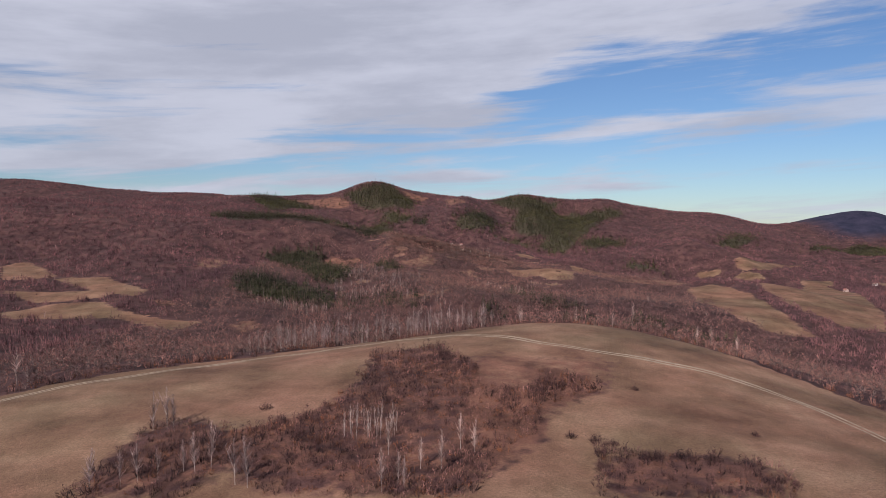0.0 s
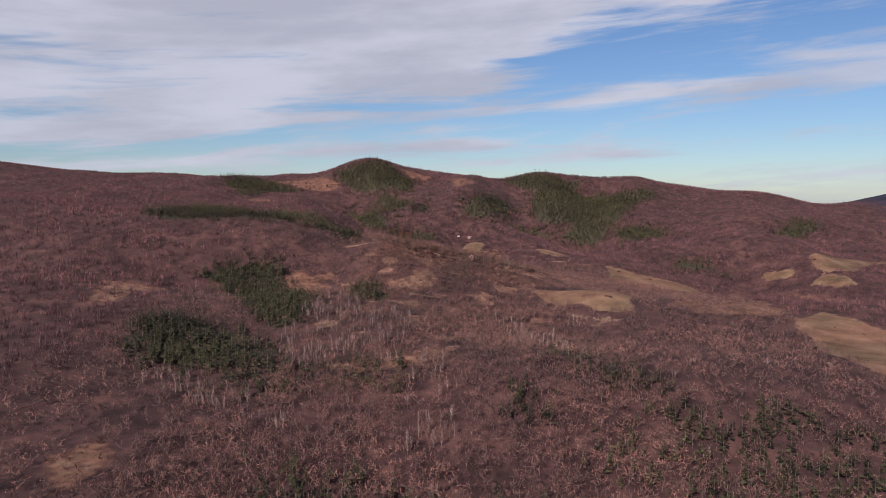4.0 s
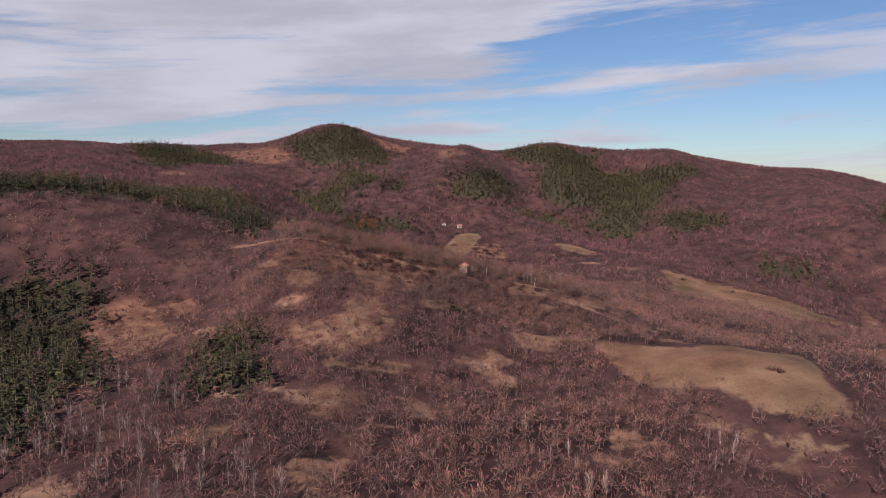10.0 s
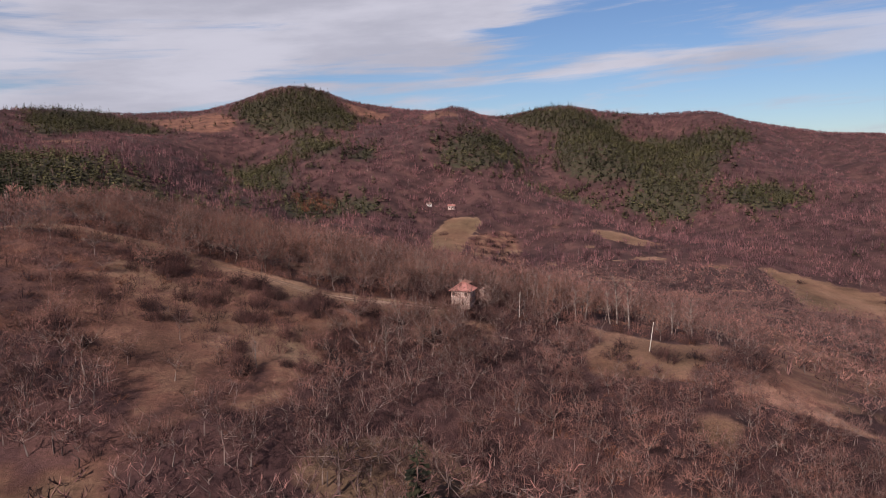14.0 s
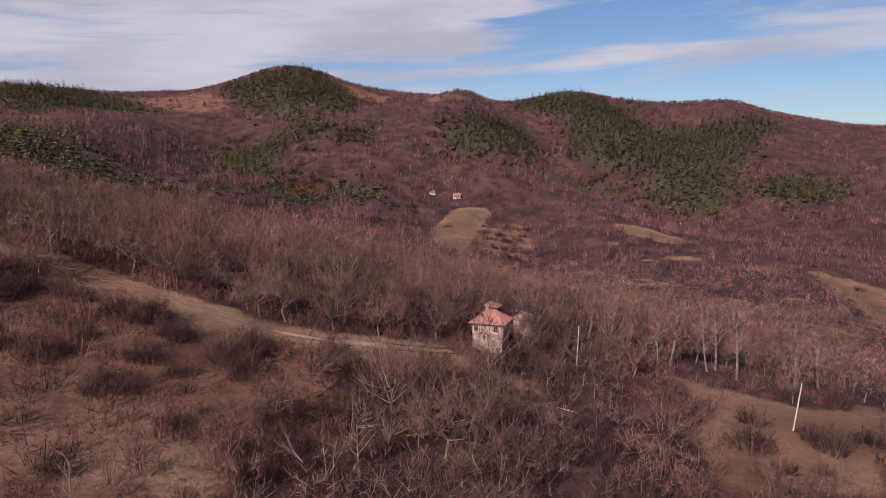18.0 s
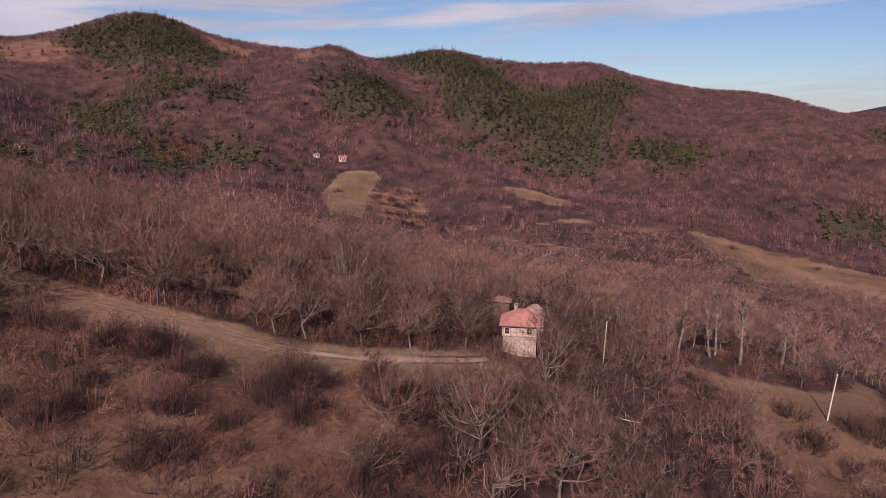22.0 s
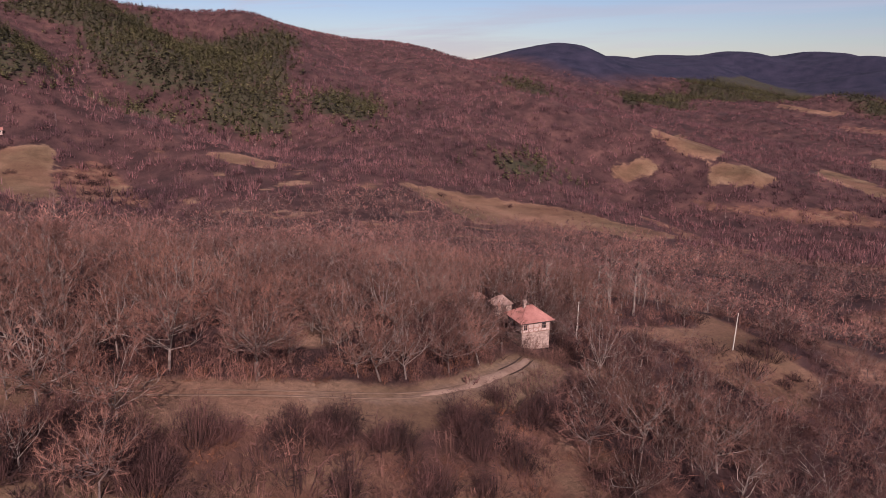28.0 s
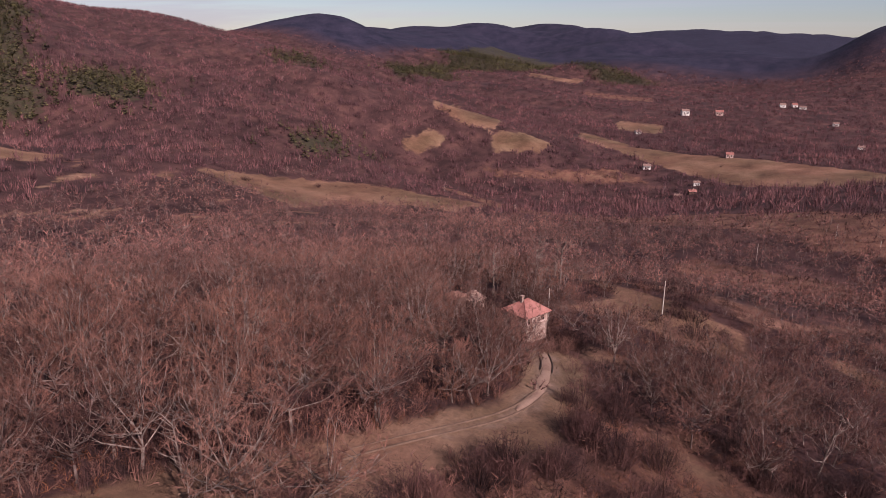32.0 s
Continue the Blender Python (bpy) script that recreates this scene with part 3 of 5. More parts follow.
patch("meadow", (32.1, 598.7), (34.7, 597), (37.1, 594.2), (40.4, 594.8), (42.8, 593.5), (47.5, 594.7), (57.7, 603.4), (41.7, 578.9), (30.4, 576), (31.9, 582), (35.5, 588))
patch("brush", (-18.8, 585.4), (-12.7, 589.5), (-1.2, 586.4), (3.4, 586.1), (6.9, 584.1), (9.2, 578), (8.6, 569.4), (-6.7, 564.3))
patch("brush", (-17.1, 587.7), (-8.4, 587.7), (1.4, 586.6), (9.1, 587.5), (7.7, 582.8), (2.6, 573.7), (-13.4, 572.7))
patch("scrub", (-16.4, 585.1), (-14.5, 588.8), (-10, 588.7), (-10.7, 581.5), (-12.7, 578.9), (-14.8, 578.5))
patch("scrub", (-14.4, 576.8), (-11.6, 579.1), (-9, 577.6), (-9.8, 574.4), (-13.4, 572.8))
patch("scrub", (6.1, 579.8), (9.1, 578.9), (7.7, 575.1), (5.4, 575.6))
patch("scrub", (1.1, 584.4), (7.8, 585.7), (5.8, 581.1), (1.1, 580.4))
patch("scrub", (-1.4, 583), (-0.2, 581.6), (-2.5, 578.5), (-6, 579.9))
patch("scrub", (6.9, 582.6), (7.1, 580.7), (8.5, 577.2), (6, 576.9), (4.4, 580.5))
patch("brush", (-45, 572), (-45, 596), (-30, 594.5), (-23, 590), (-17, 587), (-13, 572), (-20, 562), (-40, 562))
patch("fern", (8, 164), (23, 158), (39, 160), (38, 149), (30, 135), (19, 121), (20, 113), (14, 108), (5, 95), (2, 133))
patch("fern", (-36, 120), (-23, 129), (-18, 123), (-34, 110), (-40, 111))


def inside(poly, x, y):
    hit = np.zeros(np.shape(x), bool)
    for (x0, y0), (x1, y1) in zip(poly, np.roll(poly, -1, 0)):
        with np.errstate(divide="ignore", invalid="ignore"):
            hit ^= ((y0 > y) != (y1 > y)) & (x < (x1 - x0) * (y - y0) / (y1 - y0) + x0)
    return hit


def within(kind, x, y):
    hit = np.zeros(np.shape(x), bool)
    for poly in PATCHES[kind]:
        hit |= inside(poly, x, y)
    return hit


def near_line(points, x, y):
    """Distance to a polyline."""
    best = np.full(np.shape(x), 1e9)
    for (x0, y0), (x1, y1) in zip(points, points[1:]):
        dx, dy = x1 - x0, y1 - y0
        k = np.clip(((x - x0) * dx + (y - y0) * dy) / (dx * dx + dy * dy), 0, 1)
        best = np.minimum(best, np.hypot(x - x0 - k * dx, y - y0 - k * dy))
    return best


def knoll(x, y):
    """The bald grass knoll."""
    u, v = (x - 5) / 135.0, (y - 110) / 100.0
    return (u * u + v * v < 1) & (y < 207 - np.where(x > 25, 0.0095, 0.0042) * (x - 25) ** 2)


LANE = [(-60, 598), (-40, 594.5), (-20, 592.2), (-12, 590), (-5, 588), (0, 587), (4.5, 587.2), (8.7, 588.5), (11, 589.3), (13.5, 590.6)]
KNOLL_ROAD = [(-130, 100), (-78, 155), (-63, 165), (-49, 176), (-30, 184), (-10, 187), (11, 181), (24, 171), (38, 162), (53, 158), (65, 155), (72.6, 146.6), (78, 135.6), (80, 128), (82, 105)]


def stand(x, y):
    """Broken field in 0..1 by which stands thin out."""
    return 0.5 + 0.25 * np.sin(x / 19.0 + 2.0 * np.sin(y / 31.0)) + 0.25 * np.sin(y / 14.0 + 1.7 * np.sin(x / 23.0 + 1.0))


def axis(stops):
    out = []
    for (a, b), step in stops:
        out.extend(np.arange(a, b, step))
    return np.array(out + [stops[-1][0][1]], float)


gx = axis([((-4200, -900), 150), ((-900, -300), 20), ((-300, -110), 5), ((-110, -50), 3), ((-50, 60), 1.4), ((60, 130), 3), ((130, 400), 6), ((400, 1300), 20), ((1300, 4200), 150)])
gy = axis([((-1500, -100), 140), ((-100, 40), 10), ((40, 230), 2.5), ((230, 530), 4), ((530, 625), 1.3), ((625, 900), 4.5), ((900, 1300), 9), ((1300, 1800), 40), ((1800, 4400), 150)])
GX, GY = np.meshgrid(gx, gy)
GZ = height(GX, GY)
verts = np.stack([GX, GY, GZ], -1).reshape(-1, 3)
nx, ny = len(gx), len(gy)
i, j = np.meshgrid(np.arange(nx - 1), np.arange(ny - 1))
q = (j * nx + i).ravel()
quads = np.stack([q, q + 1, q + nx + 1, q + nx], 1)


def mesh_from(name, verts, faces, mats, index=None, smooth=False):
    """A mesh from arrays; all faces have the same number of corners."""
    me = bpy.data.meshes.new(name)
    k = faces.shape[1]
    me.vertices.add(len(verts))
    me.vertices.foreach_set("co", np.ascontiguousarray(verts, np.float32).ravel())
    me.loops.add(faces.size)
    me.loops.foreach_set("vertex_index", np.ascontiguousarray(faces, np.int32).ravel())
    me.polygons.add(len(faces))
    me.polygons.foreach_set("loop_start", np.arange(0, faces.size, k, dtype=np.int32))
    for m in mats:
        me.materials.append(m)
    if index is not None:
        me.polygons.foreach_set("material_index", np.ascontiguousarray(index, np.int32))
    me.update(calc_edges=True)
    me.polygons.foreach_set("use_smooth", np.full(len(faces), smooth))
    return me


ground_mesh = mesh_from("ground", verts, quads, [GROUND], smooth=True)
on_knoll = knoll(GX, GY)


def glade(x, y):
    """Small grassy openings in the broken woods of the spur."""
    n = stand(x * 3.4 + 40, y * 3.1) + 0.45 * np.sin(x / 5.3 + 2 * np.sin(y / 7.0)) * np.sin(y / 4.6 + x / 9.0)
    zone = np.clip(1.3 - np.hypot((x - 5) / 85.0, (y - 500) / 110.0), 0, 1) + np.clip(1.2 - np.hypot((x - 60) / 90.0, (y - 720) / 110.0), 0, 1)
    return np.clip((n - 0.78) * 5, 0, 1) * np.clip(zone * 2.5, 0, 1)


def hazed(x, y):
    """The dark ranges beyond the ridge, where haze is mixed into the ground colour."""
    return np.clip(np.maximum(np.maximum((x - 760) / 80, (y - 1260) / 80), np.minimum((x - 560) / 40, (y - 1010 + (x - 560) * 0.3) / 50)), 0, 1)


def soft(kind, reach):
    """A patch mask on the ground's grid, with a soft edge."""
    out = np.zeros(GX.shape)
    for a in range(6):
        for d in (0.5, 1.0):
            out += within(kind, GX + reach * d * math.cos(a * 1.047), GY + reach * d * math.sin(a * 1.047))
    return out / 12


thick_k = soft("thicket", 4.0)
fern_k = soft("fern", 5.0)
masks = {
    "grass": np.maximum(np.maximum(soft("meadow", 2.0), 0.85 * np.clip(1.5 - near_line(LANE, GX, GY + 0.7) / 2.6, 0, 1)), np.maximum(np.maximum(soft("scrub", 3.0) * np.where(GY > 650, 0.40, np.where(GY > 556, 0.42, 0.47)), glade(GX, GY) * 0.62), on_knoll * (0.95 - 0.7 * thick_k) * (1 - 0.55 * fern_k))),
    "fern": np.maximum(np.maximum(np.maximum(soft("bald", 8.0), 0.8 * fern_k), np.maximum(0.5 * thick_k, 0.5 * soft("brush", 1.5))), soft("scrub", 3.0) * 0.75),
    "dirt": 0.7 * np.clip(1.2 - near_line(LANE, GX, GY) / 1.7, 0, 1) * np.clip((GX + 24) / 24, 0.15, 1),
    "green": np.maximum(0.55 * on_knoll, soft("meadow", 2.0) * np.where((GX > -30) & (GX < 12) & (GY > 570) & (GY < 600), 0.1, 1.0)),
    "far_haze": hazed(GX, GY),
    "pine_floor": soft("pines", 5.0) * np.where(GY > 420, 0.62, 0.3),
}
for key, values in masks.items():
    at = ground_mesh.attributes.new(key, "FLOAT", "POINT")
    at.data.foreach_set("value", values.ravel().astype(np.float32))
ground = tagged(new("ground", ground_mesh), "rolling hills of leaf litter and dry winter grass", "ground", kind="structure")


def ribbon(name, line, offset, width, mat, label):
    """A strip of bare earth along a line, laid on the ground."""
    pts = np.array(line, float)
    for _ in range(3):
        pts = np.concatenate([pts[:1], np.stack([pts[:-1] * 0.75 + pts[1:] * 0.25, pts[:-1] * 0.25 + pts[1:] * 0.75], 1).reshape(-1, 2), pts[-1:]])
    d = np.gradient(pts, axis=0)
    side = np.stack([-d[:, 1], d[:, 0]], 1) / np.linalg.norm(d, axis=1, keepdims=True)
    wob = np.interp(np.arange(len(pts)), np.arange(0, len(pts) + 3, 3), np.random.default_rng(len(pts)).uniform(-0.3, 0.3, len(np.arange(0, len(pts) + 3, 3))))
    ends = 0.15 + 0.85 * np.clip(np.minimum(np.arange(len(pts)), np.arange(len(pts))[::-1] + 3) / 9.0, 0, 1)
    rows = []
    for k, lift in ((-0.5, 0.04), (-0.2, 0.09), (0.2, 0.09), (0.5, 0.04)):
        p = pts + side * (offset + width * (k * (1 + wob) * ends + wob * 0.4))[:, None]
        rows.append(np.stack([p[:, 0], p[:, 1], height(p[:, 0], p[:, 1]) + lift], 1))
    v = np.concatenate(rows)
    n = len(pts)
    f = np.concatenate([np.stack([np.arange(n - 1) + n * r, np.arange(n - 1) + 1 + n * r, np.arange(n - 1) + 1 + n * (r + 1), np.arange(n - 1) + n * (r + 1)], 1) for r in range(3)])
    return tagged(new(name, mesh_from(name, v, f, [mat], smooth=True)), label, "track", kind="structure")


EARTH = plain("bare_earth", (0.22, 0.132, 0.10), (0.34, 0.225, 0.175), 0.8, fine=6, relief=0.02)
WORN_GRASS = plain("worn_grass", (0.10, 0.060, 0.043), (0.19, 0.118, 0.086), 0.9, fine=6, relief=0.02)
# earth coloured dark for the shade inside the wheel ruts
SHADED_EARTH = plain("shaded_earth", (0.035, 0.022, 0.018), (0.075, 0.045, 0.036), 0.8, fine=6, relief=0.02)
PALE_EARTH = plain("pale_earth", (0.22, 0.165, 0.122), (0.375, 0.285, 0.215), 0.8, fine=5, relief=0.02)
ribbon("road", KNOLL_ROAD, 0.8, 0.9, PALE_EARTH, "pale wheel rut of a dirt track on the grass knoll")
ribbon("road", KNOLL_ROAD, -0.8, 0.75, PALE_EARTH, "pale wheel rut of a dirt track on the grass knoll")
ribbon("road", LANE[5:], 0.0, 0.66, EARTH, "bare pinkish earth of the farm lane")
# flat dark strips paint the shaded ruts on both sides
for lane_side in (-0.42, 0.42):
    ribbon("road", LANE[7:], lane_side, 0.13, SHADED_EARTH, "wheel rut of the farm lane, its shade painted dark")
ribbon("road", LANE[3:7], 0.3, 0.14, WORN_GRASS, "faint wheel rut of the farm lane in the grass")
ribbon("road", LANE[2:7], -0.3, 0.16, WORN_GRASS, "faint wheel rut of the farm lane in the grass")

# ---- trees ----
rng = np.random.default_rng(7)


def slivers(a, b, width, twist):
    """Thin triangles from a to b: three corners each."""
    d = b - a
    side = np.cross(d, twist)
    side = side / (np.linalg.norm(side, axis=1, keepdims=True) + 1e-9) * width[:, None] / 2
    return np.stack([a - side, a + side, b], 1).reshape(-1, 3)


def cone(a, b, ra, rb, n):
    """An open tapered limb as triangles."""
    d = (b - a) / np.linalg.norm(b - a)
    u = np.cross(d, (0.3, 0.9, 0.2))
    u /= np.linalg.norm(u)
    v = np.cross(d, u)
    t = np.linspace(0, 2 * math.pi, n, endpoint=False)
    ring = np.cos(t)[:, None] * u + np.sin(t)[:, None] * v
    lo, hi = a + ra * ring, b + rb * ring
    out = []
    for k in range(n):
        m = (k + 1) % n
        out += [lo[k], lo[m], hi[m], lo[k], hi[m], hi[k]]
    return np.array(out)


def bare_tree(r, tall, spread, limbs, twigs, width, fork=0.22, sides=5, radius=0.0, crown=0.0, reach=(0.25, 0.55)):
    """Triangles of the wood and of the twigs of a bare tree with a domed crown."""
    radius = radius or tall * 0.014
    low = crown or tall * 0.2
    half = (tall - low) / 2
    middle = np.array([0, 0, low + half])
    size = np.array([spread, spread, half])
    lean = r.normal(0, 0.04, 2) * tall
    fork_at = np.array([lean[0] * 0.4, lean[1] * 0.4, tall * fork])
    wood = [cone(np.array([0, 0, -0.3]), fork_at, radius * 1.3, radius * 0.9, sides)]
    heads, tails = [], []
    for k in range(limbs):
        t = 2 * math.pi * (k + r.uniform(-0.3, 0.3)) / max(limbs, 1)
        rise = r.uniform(0.25, 1.0)
        way = np.array([math.cos(t) * (1 - rise * 0.75), math.sin(t) * (1 - rise * 0.75), rise])
        b = middle + way / np.linalg.norm(way) * size * r.uniform(0.65, 0.92)
        a = fork_at if k % 2 else fork_at + (0, 0, tall * r.uniform(0, 0.18))
        bend = a + (b - a) * 0.5 + np.array([math.cos(t), math.sin(t), -0.3]) * spread * r.uniform(0.0, 0.22)
        wood.append(cone(a, bend, radius * 0.5, radius * 0.3, 3))
        wood.append(cone(bend, b, radius * 0.3, radius * 0.04, 3))
        heads += [a, bend, bend]
        tails += [bend, b, b]
    if not heads:
        heads, tails = [fork_at], [middle]
    heads, tails = np.array(heads), np.array(tails)
    pick = r.integers(0, len(heads), twigs)
    s = heads[pick] + (tails[pick] - heads[pick]) * r.uniform(0.1, 1, (twigs, 1))
    t, rise = r.uniform(0, 2 * math.pi, twigs), r.uniform(-0.55, 1.0, twigs)
    flat = np.sqrt(1 - rise ** 2)
    e = middle + np.stack([np.cos(t) * flat, np.sin(t) * flat, rise], 1) * size * r.uniform(0.72, 1.06, (twigs, 1))
    far = np.linalg.norm(e - s, axis=1, keepdims=True)
    s = e + (s - e) * np.minimum(1, r.uniform(*reach, (twigs, 1)) * spread / (far + 1e-6))
    tw = slivers(s, e, r.uniform(0.6, 1.4, twigs) * width, r.normal(0, 1, (twigs, 3)))
    return np.concatenate(wood), tw


def far_tree(r, tall, spread, twigs, width):
    """A far bare tree: thin rising twigs that fill a rounded crown."""
    t, rise = r.uniform(0, 2 * math.pi, twigs), r.uniform(-0.1, 1.0, twigs)
    flat = np.sqrt(1 - np.clip(rise, 0, 1) ** 2)
    out = np.stack([np.cos(t) * flat * spread, np.sin(t) * flat * spread, rise * tall * 0.62 + tall * 0.36], 1)
    e = out * np.sqrt(r.uniform(0.35, 1.15, (twigs, 1)))
    s = e * (0.6, 0.6, 0.45) + r.normal(0, 0.12, (twigs, 3)) * spread
    return slivers(s, e, r.uniform(0.6, 1.4, twigs) * width, r.normal(0, 1, (twigs, 3)))


def branched_tree(r, tall, spread, limbs, branches, twigs, w1, w2, fork=0.2, sides=5, low=0.16, radius=0.0, fine=(0.12, 0.32)):
    """A bare tree that forks three times: limbs, branches, and sprays of fine twigs in a dome."""
    radius = radius or tall * 0.015
    half = tall * (1 - low) / 2
    middle, size = np.array([0, 0, tall * low + half]), np.array([spread, spread, half])
    fork_at = np.array([*r.normal(0, 0.03, 2) * tall, tall * fork])
    wood = [cone(np.array([0, 0, -0.3]), fork_at, radius * 1.3, radius * 0.9, sides)]
    bs, be = [], []
    for k in range(limbs):
        t = 2 * math.pi * (k + r.uniform(-0.35, 0.35)) / limbs
        rise = r.uniform(-0.3, 0.95)
        flat = math.sqrt(1 - rise * rise)
        tip = middle + np.array([math.cos(t) * flat, math.sin(t) * flat, rise]) * size * r.uniform(0.7, 0.9)
        a = fork_at + (0, 0, tall * r.uniform(-0.02, 0.2))
        bend = a + (tip - a) * 0.45 + np.array([math.cos(t), math.sin(t), 0]) * spread * r.uniform(-0.05, 0.2)
        if sides > 3:
            wood += [cone(a, bend, radius * 0.55, radius * 0.34, 3), cone(bend, tip, radius * 0.34, radius * 0.08, 3)]
        else:
            wood.append(slivers(np.array([a, bend]), np.array([bend, tip]), np.array([1.2, 0.8]) * radius, r.normal(0, 1, (2, 3))))
        f = r.uniform(0.25, 1.0, branches)[:, None]
        s = np.where(f < 0.5, a + (bend - a) * f * 2, bend + (tip - bend) * (f * 2 - 1))
        way = (tip - bend) / np.linalg.norm(tip - bend) * 0.6 + r.normal(0, 0.75, (branches, 3)) + (0, 0, 0.2)
        way /= np.linalg.norm(way, axis=1, keepdims=True)
        bs.append(s)
        be.append(s + way * spread * r.uniform(0.3, 0.6, (branches, 1)))
    bs, be = np.concatenate(bs), np.concatenate(be)
    out = (be - middle) / size  # keep the branches inside the dome
    far = np.linalg.norm(out, axis=1, keepdims=True)
    be = middle + out / np.maximum(1, far / 0.97) * size
    n = len(bs)
    wood.append(slivers(bs, be, np.full(n, w1) * r.uniform(0.7, 1.3, n), r.normal(0, 1, (n, 3))))
    pick = np.repeat(np.arange(n), twigs)
    m = len(pick)
    s = bs[pick] + (be - bs)[pick] * r.uniform(0.3, 1.0, (m, 1))
    way = (be - bs)[pick]
    way = way / (np.linalg.norm(way, axis=1, keepdims=True) + 1e-6) + r.normal(0, 0.6, (m, 3)) + (0, 0, 0.3)
    way /= np.linalg.norm(way, axis=1, keepdims=True)
    e = s + way * spread * r.uniform(*fine, (m, 1))
    return np.concatenate(wood), slivers(s, e, np.full(m, w2) * r.uniform(0.6, 1.4, m), r.normal(0, 1, (m, 3)))


def birch_tree(r, tall, limbs, width, sides=4):
    """A slim white stem, often forked, with a narrow crown of rising twigs."""
    lean = r.normal(0, 0.04, 2) * tall
    top = np.array([lean[0], lean[1], tall])
    bend = top * 0.5 + np.array([*r.normal(0, 0.012, 2), 0]) * tall
    wood = [cone(np.zeros(3) - (0, 0, 0.3), bend, tall * 0.0054, tall * 0.004, sides), cone(bend, top, tall * 0.004, tall * 0.001, 3)]
    second = bend * 0.6 + (top - bend * 0.6) * 0.8 + np.array([*r.normal(0, 0.06, 2), 0]) * tall
    wood.append(cone(bend * 0.6, second, tall * 0.0038, tall * 0.001, 3))
    f = r.uniform(0.2, 0.97, limbs)
    s = np.where((f > 0.5)[:, None], bend + (top - bend) * (f[:, None] * 2 - 1), bend * f[:, None] * 2)
    s[::4] = (bend * 0.6 + (second - bend * 0.6) * f[:, None])[::4]
    t = r.uniform(0, 2 * math.pi, limbs)
    reach = tall * 0.2 * (1.15 - f) * r.uniform(0.5, 1.3, limbs)
    e = s + np.stack([np.cos(t) * reach, np.sin(t) * reach, reach * r.uniform(0.9, 2.4, limbs)], 1)
    return np.concatenate(wood), slivers(s, e, np.full(limbs, width) * r.uniform(0.5, 1.3, limbs), r.normal(0, 1, (limbs, 3)))


def pine_tree(r, tall, spread, whorls, per, width, sides=4):
    wood = cone(np.array([0, 0, -0.2]), np.array([0, 0, tall * 0.95]), tall * 0.017, tall * 0.004, sides)
    f = np.repeat(np.linspace(0.2, 0.97, whorls), per) + r.normal(0, 0.02, whorls * per)
    n = len(f)
    t = r.uniform(0, 2 * math.pi, n)
    reach = spread * (1.06 - f) ** 0.75 * r.uniform(0.65, 1.2, n)
    s = np.stack([0 * f, 0 * f, f * tall], 1)
    e = s + np.stack([np.cos(t) * reach, np.sin(t) * reach, r.uniform(-0.25, 0.3, n) * reach], 1)
    broad = slivers(e, s + (0, 0, tall * 0.03), np.full(n, width) * (1.25 - f) * r.uniform(0.7, 1.4, n), np.stack([0.35 * r.normal(0, 1, n), 0.35 * r.normal(0, 1, n), np.ones(n)], 1))
    hang = slivers(s + (e - s) * 0.6, e - (0, 0, tall * 0.03), np.full(n, width) * 0.8 * (1.2 - f), r.normal(0, 1, (n, 3)))
    return wood, np.concatenate([broad, hang])


def shrub(r, tall, spread, twigs, width):
    """A bush: stems that rise from the foot to a dome, and short twigs that leave them at all angles."""
    stems = max(6, twigs // 6)
    t = r.uniform(0, 2 * math.pi, stems)
    d = np.sqrt(r.uniform(0, 1, stems)) * spread
    s = np.stack([np.cos(t) * d * 0.5, np.sin(t) * d * 0.5, np.full(stems, -0.05)], 1)
    dome = np.sqrt(np.clip(1 - (d / spread) ** 2, 0.08, 1))
    e = np.stack([np.cos(t) * d, np.sin(t) * d, dome * tall * r.uniform(0.6, 1.0, stems)], 1) + r.normal(0, 0.08, (stems, 3)) * spread
    n = twigs - stems
    pick = r.integers(0, stems, n)
    a = s[pick] + (e - s)[pick] * r.uniform(0.15, 1.0, (n, 1)) ** 0.8
    way = (e - s)[pick]
    way = way / (np.linalg.norm(way, axis=1, keepdims=True) + 1e-6) * 0.5 + r.normal(0, 0.75, (n, 3)) + (0, 0, 0.25)
    b = a + way / np.linalg.norm(way, axis=1, keepdims=True) * spread * r.uniform(0.15, 0.42, (n, 1))
    b[:, 2] = np.maximum(b[:, 2], 0.02)
    return np.concatenate([slivers(s, e, r.uniform(0.7, 1.3, stems) * width * 1.2, r.normal(0, 1, (stems, 3))), slivers(a, b, r.uniform(0.6, 1.4, n) * width, r.normal(0, 1, (n, 3)))])


def tri_mesh(name, tris, mat):
    return mesh_from(name, tris, np.arange(len(tris), dtype=np.int32).reshape(-1, 3), [mat])


